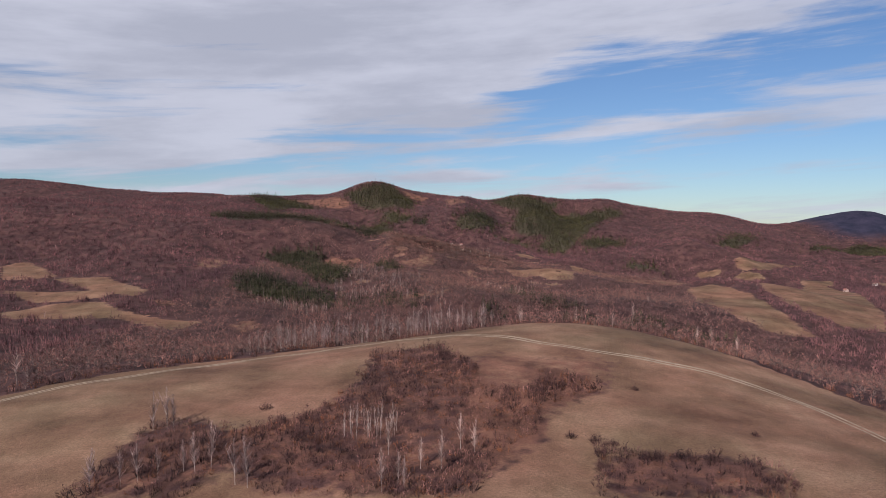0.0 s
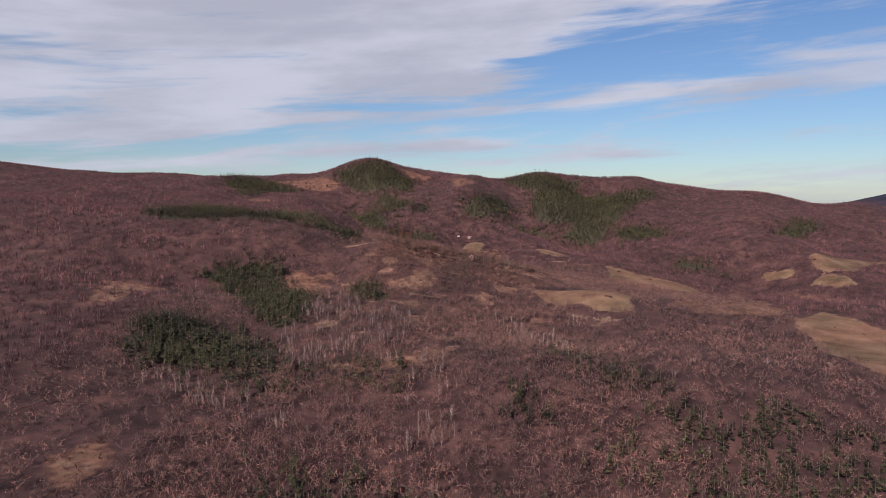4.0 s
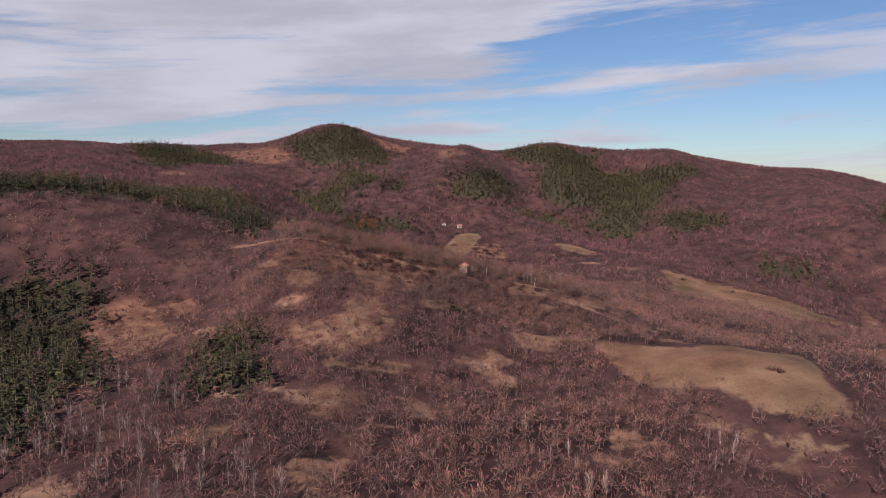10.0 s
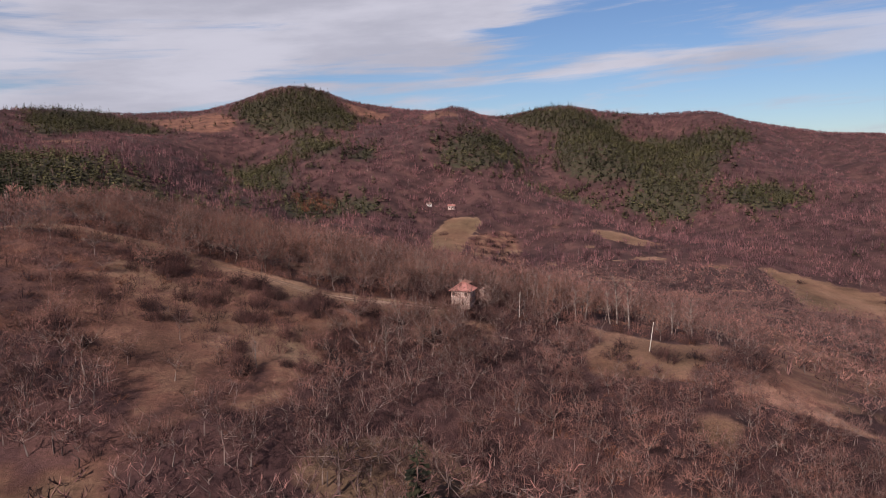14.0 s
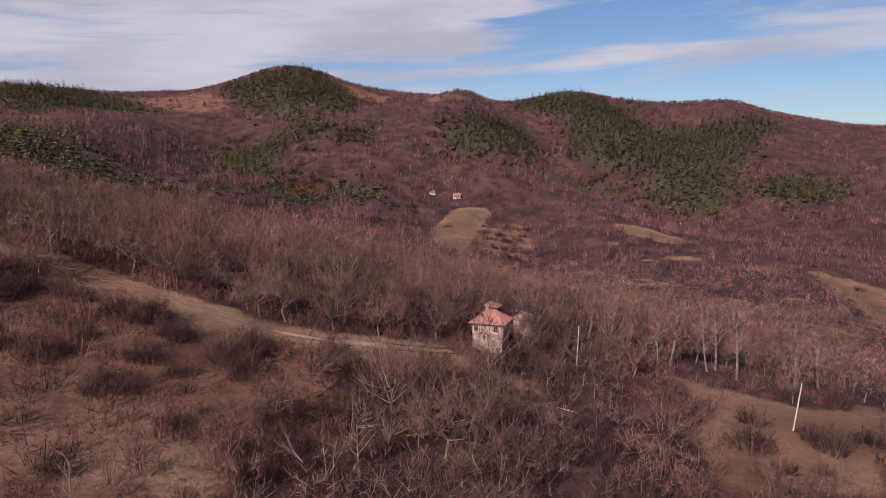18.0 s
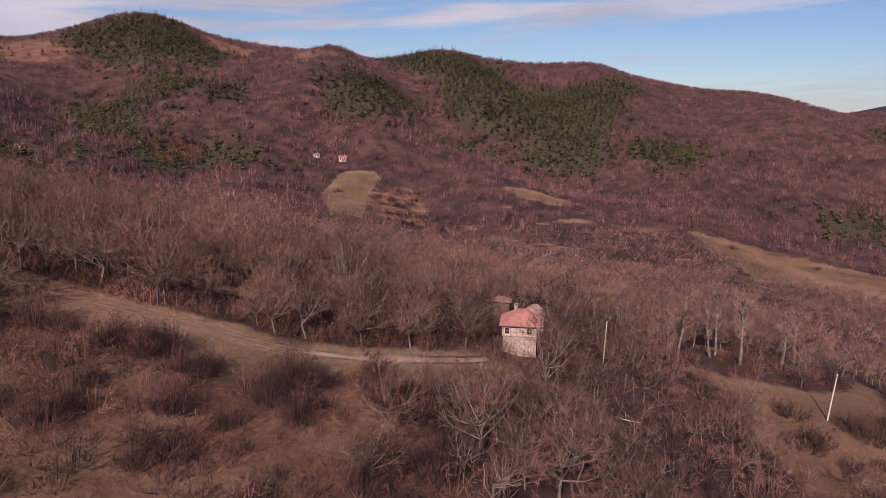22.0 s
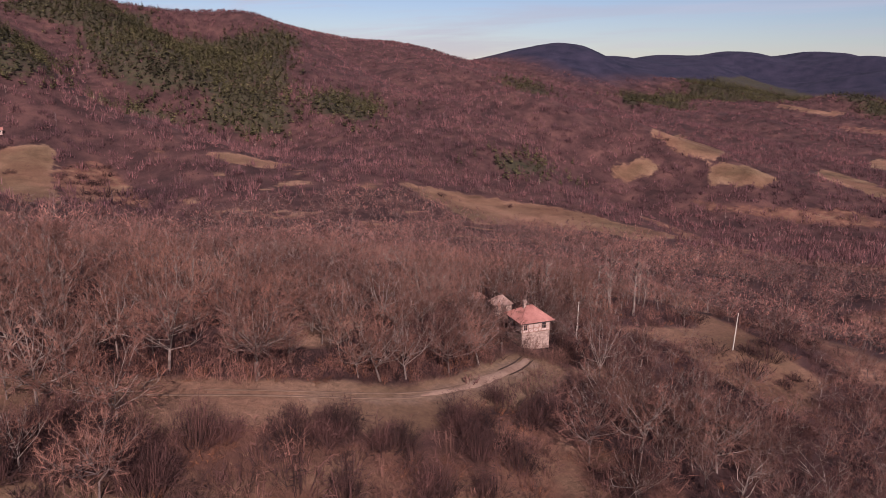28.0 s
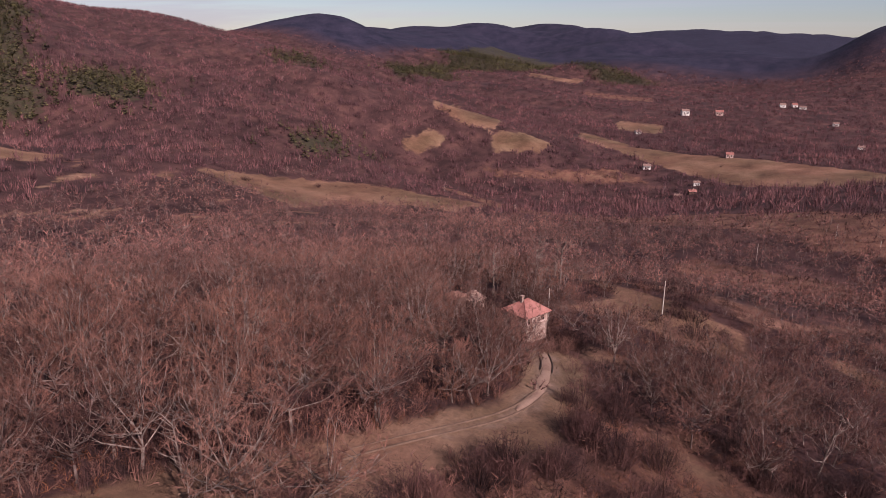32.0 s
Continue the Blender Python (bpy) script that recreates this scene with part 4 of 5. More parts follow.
def scatter(name, shapes, places, scales, label, category, sink=0.0):
    """One object of many small trees: shapes are (triangles, material) lists, one per kind."""
    mats, all_v, all_m = [], [], []
    for shape in shapes:
        for _, m in shape:
            if m not in mats:
                mats.append(m)
    which = rng.integers(0, len(shapes), len(places))
    spin = rng.uniform(0, 2 * math.pi, len(places))
    for k, shape in enumerate(shapes):
        at = np.flatnonzero(which == k)
        if not len(at):
            continue
        c, s, sc, p = np.cos(spin[at]), np.sin(spin[at]), scales[at], places[at] - (0, 0, sink)
        for tris, m in shape:
            x = (tris[None, :, 0] * c[:, None] - tris[None, :, 1] * s[:, None]) * sc[:, None] + p[:, 0:1]
            y = (tris[None, :, 0] * s[:, None] + tris[None, :, 1] * c[:, None]) * sc[:, None] + p[:, 1:2]
            z = tris[None, :, 2] * sc[:, None] + p[:, 2:3]
            all_v.append(np.stack([x, y, z], -1).reshape(-1, 3))
            all_m.append(np.full(len(at) * len(tris) // 3, mats.index(m)))
    v = np.concatenate(all_v)
    me = mesh_from(name, v, np.arange(len(v), dtype=np.int32).reshape(-1, 3), mats, np.concatenate(all_m))
    return tagged(new(name, me), label, category, kind="stuff")


def spread_over(x0, x1, y0, y1, gap):
    """A jittered grid of places."""
    xs, ys = np.meshgrid(np.arange(x0, x1, gap), np.arange(y0, y1, gap))
    xs = xs.ravel() + rng.uniform(-0.55, 0.55, xs.size) * gap
    ys = ys.ravel() + rng.uniform(-0.55, 0.55, ys.size) * gap
    return xs, ys


def on_ground(x, y):
    return np.stack([x, y, height(x, y)], 1)


def open_ground(x, y):
    return within("meadow", x, y) | knoll(x, y) | (near_line(LANE, x, y) < 1.5) | (near_line([(16, 592.5), (18.5, 599.5), (20.5, 600.5)], x, y) < 2.5) | (near_line([(13.2, 585.5), (16, 591)], x, y) < 1.9) | (near_line([(27, 600), (32, 596.2), (40, 596.5), (50, 597)], x, y) < 2.1) | (near_line([(27, 602.5), (33, 598.5), (40, 599.5), (48, 600.5)], x, y) < 1.6)


def seen(x, y):
    return (np.abs(x - 10) < 105 + 0.63 * np.clip(y - 30, 0, None)) | ((x > 0) & (y > 450))


def tree_part(name, tris, mat, parent):
    ob = new(name, tri_mesh(name, tris, mat))
    ob.parent = parent
    return ob


def tree_thing(name, wood, bark, twigs, mat, label, category, group):
    """A tree as one thing: a trunk with its limbs, and a crown."""
    root = tagged(new(name), label, category, group)
    tree_part("trunk", wood, bark, root)
    tree_part("crown", twigs, mat, root)
    return root


def plant(kinds, x, y, low=0.8, high=1.15, sink=0.05):
    """Copies of the kinds at places; the first ones stay as the things that were built."""
    used = set()
    for a, c in zip(x, y):
        k = int(rng.integers(0, len(kinds)))
        s = rng.uniform(low, high)
        m = pose(*spot(a, c, sink), 0, 0, rng.uniform(0, 360))
        ob = kinds[k]
        if k in used:
            ob = copy_thing(ob, m)
        else:
            used.add(k)
            ob.matrix_world = m
        ob.scale = (s * rng.uniform(0.9, 1.1), s * rng.uniform(0.9, 1.1), s)
    for k, ob in enumerate(kinds):
        if k not in used:
            for o in (*ob.children_recursive, ob):
                bpy.data.objects.remove(o)


ZONE = (-38, 56, 548, 628)


def in_zone(x, y):
    return (x > ZONE[0]) & (x < ZONE[1]) & (y > ZONE[2]) & (y < ZONE[3])


def forest():
    r = np.random.default_rng(11)
    # the wood round the farmhouse, the closest trees each a thing
    near = [branched_tree(r, t, t * w, 12, 12, 24, 0.020, 0.0135, low=0.05, radius=t * 0.0115, fine=(0.06, 0.16)) for t, w in ((3.7, 0.50), (4.2, 0.45), (4.7, 0.40), (3.3, 0.54), (4.4, 0.43))]
    x, y = spread_over(*ZONE, 2.2)
    keep = ~open_ground(x, y)
    keep &= rng.uniform(0, 1, len(x)) < np.where(within("scrub", x, y), 0.05, np.where(within("brush", x, y), 0.3, 1.0)) * (0.75 + 0.25 * stand(x, y))
    x, y = x[keep], y[keep]
    low_slope = (x > 17) & (y < 593)
    order = np.argsort(near_line([(-26, 593), (4, 588), (30, 590)], x, y) + 1000 * low_slope)
    first, rest = order[:240], order[240:]
    kinds = [tree_thing("bare_tree", w, bark, tw, TWIG_TREE, "leafless broadleaf tree with a domed reddish-brown crown", "tree", "trees round the farmhouse") for (w, tw), bark in zip(near, (PALE_BARK, BARK, PALE_BARK, BARK, PALE_BARK))]
    plant(kinds, x[first], y[first], 0.72, 1.35)
    lean = [branched_tree(r, t, t * w, 6, 7, 9, 0.026, 0.024, sides=3, low=0.06, radius=t * 0.011) for t, w in ((3.7, 0.50), (4.2, 0.45), (4.7, 0.40), (3.3, 0.54))]
    scatter("near_wood", [[(w, bark), (tw, TWIG_NEAR)] for (w, tw), bark in zip(lean, (PALE_BARK, BARK, PALE_BARK, BARK))], on_ground(x[rest], y[rest]), rng.uniform(0.75, 1.35, len(rest)) * np.where(low_slope[rest], 0.78, 1.0), "leafless reddish-brown wood round the farmhouse", "wood")
    # the woods on the slopes and in the valley
    middle = [branched_tree(r, t, t * 0.5, 3, 5, 5, 0.085, 0.10, sides=3, low=0.08) for t in (3.8, 4.4, 5.0, 3.4)]
    middle = [[(w, BARK), (tw, TWIG)] for w, tw in middle]
    fine = [branched_tree(r, t, t * 0.54, 5, 6, 9, 0.04, 0.042, sides=3, low=0.06, fine=(0.1, 0.25)) for t in (3.8, 4.4, 5.0, 3.4)]
    fine = [[(w, BARK), (tw, TWIG)] for w, tw in fine]
    bushy = [branched_tree(r, t, t * 0.6, 4, 6, 7, 0.06, 0.072, sides=3, low=0.05, fine=(0.1, 0.26)) for t in (3.4, 4.0, 4.6)]
    bushy = [[(w, BARK), (tw, TWIG)] for w, tw in bushy]
    corridor = (-56, 72, 345, 642)
    lower, upper = (-56, 72, 345, 468), (-50, 66, 468, 642)
    far = [[(far_tree(r, t, t * 0.5, 34, 0.17), TWIG_HAZED)] for t in (3.4, 3.9, 4.4, 5.0)]
    last = [[(far_tree(r, t, t * 0.66, 26, 0.27), TWIG_HAZED)] for t in (3.3, 3.8, 4.3)]
    box_mid, box_far = (-130, 180, 60, 760), (-420, 480, 60, 960)
    for name, shapes, (x0, x1, y0, y1), hole, gap, lo, hi in (("lower_wood", bushy, lower, ZONE, 3.2, 0.75, 1.6), ("spur_wood", fine, upper, ZONE, 2.8, 0.75, 1.5), ("wood", middle, box_mid, ZONE, 4.2, 1.0, 1.6), ("slope_wood", bushy, (72, 150, 555, 715), ZONE, 3.1, 0.75, 1.2), ("valley_wood", middle, (-75, 95, 235, 345), ZONE, 3.4, 0.8, 1.4), ("far_wood", far, box_far, box_mid, 4.5, 0.95, 1.4), ("mountain_wood", last, (-900, 900, 205, 1230), box_far, 5.4, 0.85, 1.15), ("ridge_wood", last, (-720, 560, 1128, 1176), ZONE, 3.9, 0.6, 0.95)):
        x, y = spread_over(x0, x1, y0, y1, gap)
        keep = ~open_ground(x, y) & seen(x, y) & (hazed(x, y) < 0.5) & ~((x > hole[0]) & (x < hole[1]) & (y > hole[2]) & (y < hole[3]))
        if name == "wood":
            keep &= ~((x > 72) & (x < 150) & (y > 555) & (y < 715))
            keep &= ~((x > corridor[0]) & (x < corridor[1]) & (y > corridor[2]) & (y < corridor[3]))
        chance = np.where((y > 600) & (y < 720) & (np.abs(x - 20) < 80), 0.92, 0.62 + 0.38 * stand(x, y))
        for kind, share in (("scrub", 0.36), ("pines", 0.3), ("bald", 0.05), ("rust", 0.3), ("birches", 0.7)):
            chance = np.where(within(kind, x, y), share if kind != "pines" else np.where(y < 402, 0.75, 0.3 if gap < 3.5 else 0.08), chance)
        chance = chance * (1 - 0.75 * glade(x, y))
        keep &= rng.uniform(0, 1, len(x)) < chance
        x, y = x[keep], y[keep]
        size = rng.uniform(lo, hi, len(x)) * np.where((x > 14) & (x < 60) & (y > 560) & (y < 594), 0.62, 1.0)
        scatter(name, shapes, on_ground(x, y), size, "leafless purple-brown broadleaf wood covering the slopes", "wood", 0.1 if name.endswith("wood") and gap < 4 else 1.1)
    # pines
    near_p = [pine_tree(r, t, t * 0.26, 12, 7, 0.55) for t in (5.0, 5.8, 6.6)]
    mid_p = [pine_tree(r, t, t * 0.29, 7, 4, 1.05) for t in (5.0, 5.8, 6.6)]
    far_p = [pine_tree(r, t, t * 0.33, 6, 3, 1.6, 3) for t in (4.6, 5.2, 5.8)]
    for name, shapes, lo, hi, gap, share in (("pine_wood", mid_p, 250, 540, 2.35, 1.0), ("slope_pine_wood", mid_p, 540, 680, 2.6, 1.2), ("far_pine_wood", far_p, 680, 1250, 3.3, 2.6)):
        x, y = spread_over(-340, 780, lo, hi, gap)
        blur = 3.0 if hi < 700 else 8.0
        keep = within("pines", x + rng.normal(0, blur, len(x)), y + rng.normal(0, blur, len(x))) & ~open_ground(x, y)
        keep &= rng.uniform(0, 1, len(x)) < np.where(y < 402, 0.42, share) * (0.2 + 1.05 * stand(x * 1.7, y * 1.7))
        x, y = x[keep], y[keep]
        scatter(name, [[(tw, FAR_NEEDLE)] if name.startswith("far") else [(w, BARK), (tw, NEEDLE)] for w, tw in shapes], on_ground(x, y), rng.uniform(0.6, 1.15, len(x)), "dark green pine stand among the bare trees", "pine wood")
    x, y = spread_over(-340, 300, 900, 1180, 6.5)
    keep = (within("lone_pines", x, y) & (rng.uniform(0, 1, len(x)) < 0.22)) | (within("bald", x, y) & (rng.uniform(0, 1, len(x)) < 0.1))
    x, y = x[keep], y[keep]
    scatter("lone_pines", [[(w, BARK), (tw, NEEDLE)] for w, tw in far_p], on_ground(x, y), rng.uniform(0.45, 1.0, len(x)), "single dark pines dotted over the mountain", "pines")
    kinds = [tree_thing("pine", w, BARK, tw, NEEDLE, "dark green conical pine in a bare wood", "pine", "pines in the valley") for w, tw in near_p]
    px, py = np.array([(-30, 400), (-26, 396), (-22, 391), (-17, 399), (-14, 392), (-33, 391), (22, 372), (25, 368), (27, 374), (24, 362), (29, 366), (31, 360), (26, 356), (-46, 506), (-42, 502), (-38, 500), (-34, 503), (-30, 498), (-40, 496), (-66, 612), (-62, 607), (-58, 608), (-55, 604), (-70, 609), (11.5, 546)], float).T
    plant(kinds, px, py, 0.8, 1.15)
    # birches
    b = [birch_tree(r, t, 120, 0.06) for t in (4.4, 5.1, 5.8)]
    x, y = spread_over(-140, 120, 320, 500, 2.6)
    keep = within("birches", x, y) & (rng.uniform(0, 1, len(x)) < 0.8 * stand(x * 2.5, y * 3.0) ** 1.5 + 0.05)
    x, y = x[keep], y[keep]
    scatter("birch_wood", [[(w, BIRCH), (tw, TWIG_PALE)] for w, tw in b], on_ground(x, y), rng.uniform(0.5, 1.12, len(x)), "pale leafless birches with white stems", "birches")
    x, y = spread_over(-330, 300, 215, 1050, 13)
    keep = ~open_ground(x, y) & ~in_zone(x, y) & ~within("scrub", x, y) & (rng.uniform(0, 1, len(x)) < 0.2)
    x, y = x[keep], y[keep]
    scatter("lone_birches", [[(w[:36], PALE_BARK), (tw[:180], TWIG_PALE)] for w, tw in b], on_ground(x, y), rng.uniform(0.6, 0.95, len(x)), "scattered pale birches in the brown woods", "birches")
    kinds = [tree_thing("birch", w, BIRCH, tw, TWIG_PALE, "bare birch with a white stem", "birch", "birches on the grass knoll") for w, tw in b]
    bx, by = np.array([(-8, 107), (-3, 102), (3, 109), (-8, 95), (-5, 95), (-6, 97), (0, 101), (5, 107), (-46, 101), (-44, 102), (-41, 102), (-38, 104), (-36, 103), (-34, 104), (-29, 99), (-27, 98), (-28, 101), (-50, 100), (-49, 120), (-47, 121), (-45, 119)], float).T
    plant(kinds, bx, by, 0.95, 1.5)
    thicket = [birch_tree(r, t, 30, 0.035) for t in (3.6, 4.4)]
    kinds = [tree_thing("sapling", w, BIRCH, tw, TWIG_PALE, "thin pale sapling in a dense clump", "sapling", "clump of saplings on the knoll") for w, tw in thicket]
    sx, sy = rng.uniform(-16, -7, 40), rng.uniform(112, 121, 40)
    plant(kinds, sx, sy, 0.7, 1.1)
    tall_b = [birch_tree(r, t, 70, 0.11) for t in (7.0, 8.2, 9.4)]
    kinds = [tree_thing("birch", w, BIRCH, tw, TWIG_PALE, "tall bare birch with a white stem at the wood's edge", "birch", "birches along the knoll's edge") for w, tw in tall_b]
    ex = np.concatenate([rng.uniform(-52, 2, 75), rng.uniform(2, 25, 16), (41, 52, 55, 71, 76, 80, -95, -92, -110), rng.uniform(-160, -100, 10)])
    edge_y = 211 - np.where(ex > 25, 0.0095, 0.0042) * (ex - 25) ** 2 + rng.uniform(1, 13, len(ex))
    plant(kinds, ex, edge_y, 0.65, 1.05)
    # withered oaks
    rust = [[(w[:36], BARK), (tw, RUST)] for w, tw in (bare_tree(r, t, t * 0.4, 2, 60, 0.3, sides=3) for t in (4.5, 5.2))]
    x, y = spread_over(-60, -20, 780, 850, 4)
    keep = within("rust", x, y)
    scatter("withered_oaks", rust, on_ground(x[keep], y[keep]), rng.uniform(0.8, 1.1, int(keep.sum())), "oaks with rust-coloured withered leaves", "oaks")


def shrubs():
    r = np.random.default_rng(5)
    small = [shrub(r, 1.0, 0.95, 170, 0.022), shrub(r, 1.3, 1.1, 200, 0.022), shrub(r, 0.7, 0.9, 140, 0.022)]
    # under the trees and on the scrubby slopes
    x, y = spread_over(*ZONE, 1.85)
    keep = (near_line(LANE, x, y) > 1.2) & ~within("meadow", x, y) & (near_line([(16, 592.5), (18.5, 599.5)], x, y) > 2.6)
    thick = within("brush", x, y) | ((x > 15) & (y < 600) & ~within("scrub", x, y))
    keep &= rng.uniform(0, 1, len(x)) < np.where(thick, 1.0, np.where(within("scrub", x, y), 0.34, 0.62))
    x, y, thick = x[keep], y[keep], thick[keep]
    scatter("undergrowth", [[(small[0], TWIG_DARK)], [(small[1], TWIG_NEAR)], [(small[1], TWIG_DARK)], [(small[2], TWIG_NEAR)], [(small[2] * (1, 1, 0.6), RUST)]], on_ground(x, y), rng.uniform(0.6, 1.3, len(x)) * np.where(thick, 1.3, 1.0), "dense leafless undergrowth and brambles", "undergrowth")
    a = rng.uniform(0, 1, 330)
    lx = -38 + 51 * a
    ly = np.interp(lx, [p[0] for p in LANE], [p[1] for p in LANE]) + rng.uniform(1.5, 5.0, len(a))
    scatter("lane_brush", [[(shrub(r, 1.5, 1.0, 150, 0.026), TWIG_NEAR)], [(shrub(r, 1.1, 1.0, 120, 0.026), TWIG_DARK)], [(shrub(r, 0.7, 0.8, 70, 0.026), RUST)]], on_ground(lx, ly), rng.uniform(0.6, 1.25, len(a)), "dense reddish brush along the upper side of the lane", "brush")
    bush = [tagged(new("house_bush", tri_mesh("house_bush", shrub(r, t, w, 900, 0.016), TWIG_TREE)), "leafless bush growing against the farmhouse wall", "bush", "bushes round the farmhouse") for t, w in ((1.3, 1.0), (1.0, 1.1), (1.6, 1.1))]
    hx, hy = np.array([(14.2, 591.2), (15.6, 590.0), (17.0, 589.7), (18.4, 590.0), (19.6, 590.8), (13.6, 593.2), (14.0, 594.8), (20.3, 592.4), (20.4, 594.6), (18.6, 597.0), (16.4, 597.6), (14.6, 596.8), (19.2, 598.4), (22.6, 599.8), (16.2, 600.2)], float).T
    plant(bush, hx, hy, 1.0, 1.4)
    big = [[(shrub(r, 1.6, 1.5, 46, 0.12), TWIG_DARK)], [(shrub(r, 2.2, 1.8, 52, 0.13), TWIG)], [(shrub(r, 1.3, 1.2, 50, 0.11), TWIG_DARK)]]
    x, y = spread_over(-140, 200, 205, 860, 4.2)
    keep = ~in_zone(x, y) & ~within("meadow", x, y) & ~knoll(x, y)
    keep &= rng.uniform(0, 1, len(x)) < np.where(within("scrub", x, y), 0.8, np.where((np.abs(x - 8) < 60) & (y > 400) & (y < 560), 0.35, 0.14) + 0.5 * glade(x, y))
    x, y = x[keep], y[keep]
    scatter("scrub", big, on_ground(x, y), rng.uniform(0.6, 1.2, len(x)), "leafless dark thorn scrub", "scrub")
    x, y = spread_over(-130, 140, 380, 570, 2.3)
    keep = ~in_zone(x, y) & within("scrub", x, y) & (rng.uniform(0, 1, len(x)) < 0.15 + 0.5 * stand(x * 4, y * 4))
    x, y = x[keep], y[keep]
    scatter("slope_bushes", [[(shrub(r, 1.1, 0.9, 60, 0.05), TWIG_DARK)], [(shrub(r, 0.9, 1.0, 56, 0.05), TWIG)], [(shrub(r, 0.6, 0.7, 40, 0.05), RUST)]], on_ground(x, y), rng.uniform(0.5, 1.25, len(x)), "small leafless bushes dotted over the grassy slopes", "bushes")
    x, y = spread_over(-40, 56, 556, 604, 0.62)
    keep = (within("scrub", x, y) | (near_line(LANE, x, y) < 3.2) | within("meadow", x, y)) & (near_line(LANE, x, y) > 0.55) & (rng.uniform(0, 1, len(x)) < 0.25 + 0.5 * stand(x * 5, y * 5))
    x, y = x[keep], y[keep]
    tufts = [[(shrub(r, 0.14, 0.3, 14, 0.026), STRAW)], [(shrub(r, 0.2, 0.22, 12, 0.024), STRAW)], [(shrub(r, 0.12, 0.3, 14, 0.02), RUST)], [(shrub(r, 0.22, 0.3, 14, 0.02), TWIG_NEAR)]]
    scatter("grass_tufts", tufts, on_ground(x, y), rng.uniform(0.5, 1.3, len(x)), "tufts of dry winter grass and bracken on the slope", "grass")
    # the knoll's thickets
    x, y = spread_over(-60, 60, 80, 170, 1.2)
    keep = within("thicket", x, y) & (rng.uniform(0, 1, len(x)) < 0.35 + 0.6 * stand(x * 3, y * 3))
    x, y = x[keep], y[keep]
    scatter("knoll_thicket", [[(shrub(r, 1.4, 1.2, 60, 0.07), TWIG_DARK)], [(shrub(r, 1.0, 1.2, 50, 0.06), RUST)], [(shrub(r, 1.8, 1.3, 64, 0.07), TWIG_DARK)], [(shrub(r, 1.6, 1.2, 60, 0.06), TWIG)]], on_ground(x, y), rng.uniform(0.5, 1.0, len(x)) * (0.8 + 1.0 * stand(x * 2.3, y * 2.7)), "thicket of dark thorn and rusty bracken", "thicket")
    lone = [tagged(new("shrub", tri_mesh("shrub", shrub(r, t, w, 420, 0.04), TWIG_DARK)), "dark leafless thorn bush on dry grass", "shrub", "bushes on the open grass") for t, w in ((1.9, 1.7), (1.6, 2.0), (1.3, 1.2))]
    sx, sy = np.array([(38, 139), (53, 119), (31, 106), (32.5, 106.5), (36, 107), (37.5, 106.5), (41, 106), (48, 100), (46, 99.5), (50, 99), (-32, 129), (21, 114), (25, 112), (27, 111), (20, 139), (23, 138), (26, 136), (18, 135), (83.4, 511.9), (85, 510.8), (66, 541), (148.2, 756), (170.7, 742.5), (152, 704.7), (319.7, 769.2), (21.9, 840), (18.7, 814.2), (36.6, 587.5), (40.5, 585.8), (45.2, 586.3), (34.4, 582.6), (35.5, 580), (47.8, 596.3), (38.3, 580.4), (41, 584), (52.3, 584.6), (50.5, 586), (54, 588)], float).T
    plant(lone, sx, sy, 0.7, 1.3)
    x, y = spread_over(-22, 12, 562, 592, 2.4)
    keep = (within("scrub", x, y) | within("brush", x, y)) & ~within("meadow", x, y) & (near_line(LANE, x, y) > 1.6) & (rng.uniform(0, 1, len(x)) < np.where(within("scrub", x, y), 0.2, 0.8))
    bush = [tagged(new("thorn_bush", tri_mesh("thorn_bush", shrub(r, t, w, 1100, 0.019), TWIG_DARK)), "dark leafless thorn bush on the grassy slope", "bush", "thorn bushes below the lane") for t, w in ((2.0, 1.2), (2.5, 1.3), (1.6, 1.15))]
    x, y = np.append(x[keep], (-10.2, -11.4, -5.5, -2.2, -8.5, -14.4, -10.8, -7.1, -0.4, -13.1, -10.1, -7.3, -18, -19.3, -6.2)), np.append(y[keep], (579.6, 575.9, 574.9, 571.9, 583.8, 585.5, 577.4, 573.9, 582.5, 585.4, 584.6, 584.4, 588.2, 587.9, 582.7))
    plant(bush, x, y, 0.7, 1.35)
    x, y = spread_over(-300, 620, 230, 900, 5.5)
    keep = within("meadow", x, y) & (rng.uniform(0, 1, len(x)) < 0.22 * stand(x * 2.1, y * 2.1) ** 2 + 0.02)
    x, y = x[keep], y[keep]
    scatter("meadow_bushes", big, on_ground(x, y), rng.uniform(0.4, 0.9, len(x)), "small dark bushes scattered on the meadows", "bushes")
    # brush round the foot of the knoll
    x = rng.uniform(-110, 105, 420)
    y = 207 - np.where(x > 25, 0.0095, 0.0042) * (x - 25) ** 2 + rng.uniform(0.5, 9, len(x))
    scatter("knoll_edge_brush", [[(shrub(r, 1.7, 1.4, 46, 0.11), TWIG)], [(shrub(r, 1.3, 1.3, 40, 0.11), TWIG_DARK)], [(shrub(r, 1.2, 1.3, 40, 0.1), RUST)]], on_ground(x, y), rng.uniform(0.7, 1.5, len(x)), "brown brush along the edge of the grass knoll", "brush")
    # hedges on the terraces below the far farm
    x, y = [], []
    for x0, y0, x1, y1 in ((30.8, 818, 51.9, 825), (29, 809, 50, 818), (28.5, 801, 49.5, 812.7), (30, 793, 50, 799), (31.2, 785, 51, 785.4)):
        n = 9
        a = rng.uniform(0, 1, n)
        x.extend(x0 + (x1 - x0) * a)
        y.extend(y0 + (y1 - y0) * a + rng.uniform(-1.5, 1.5, n))
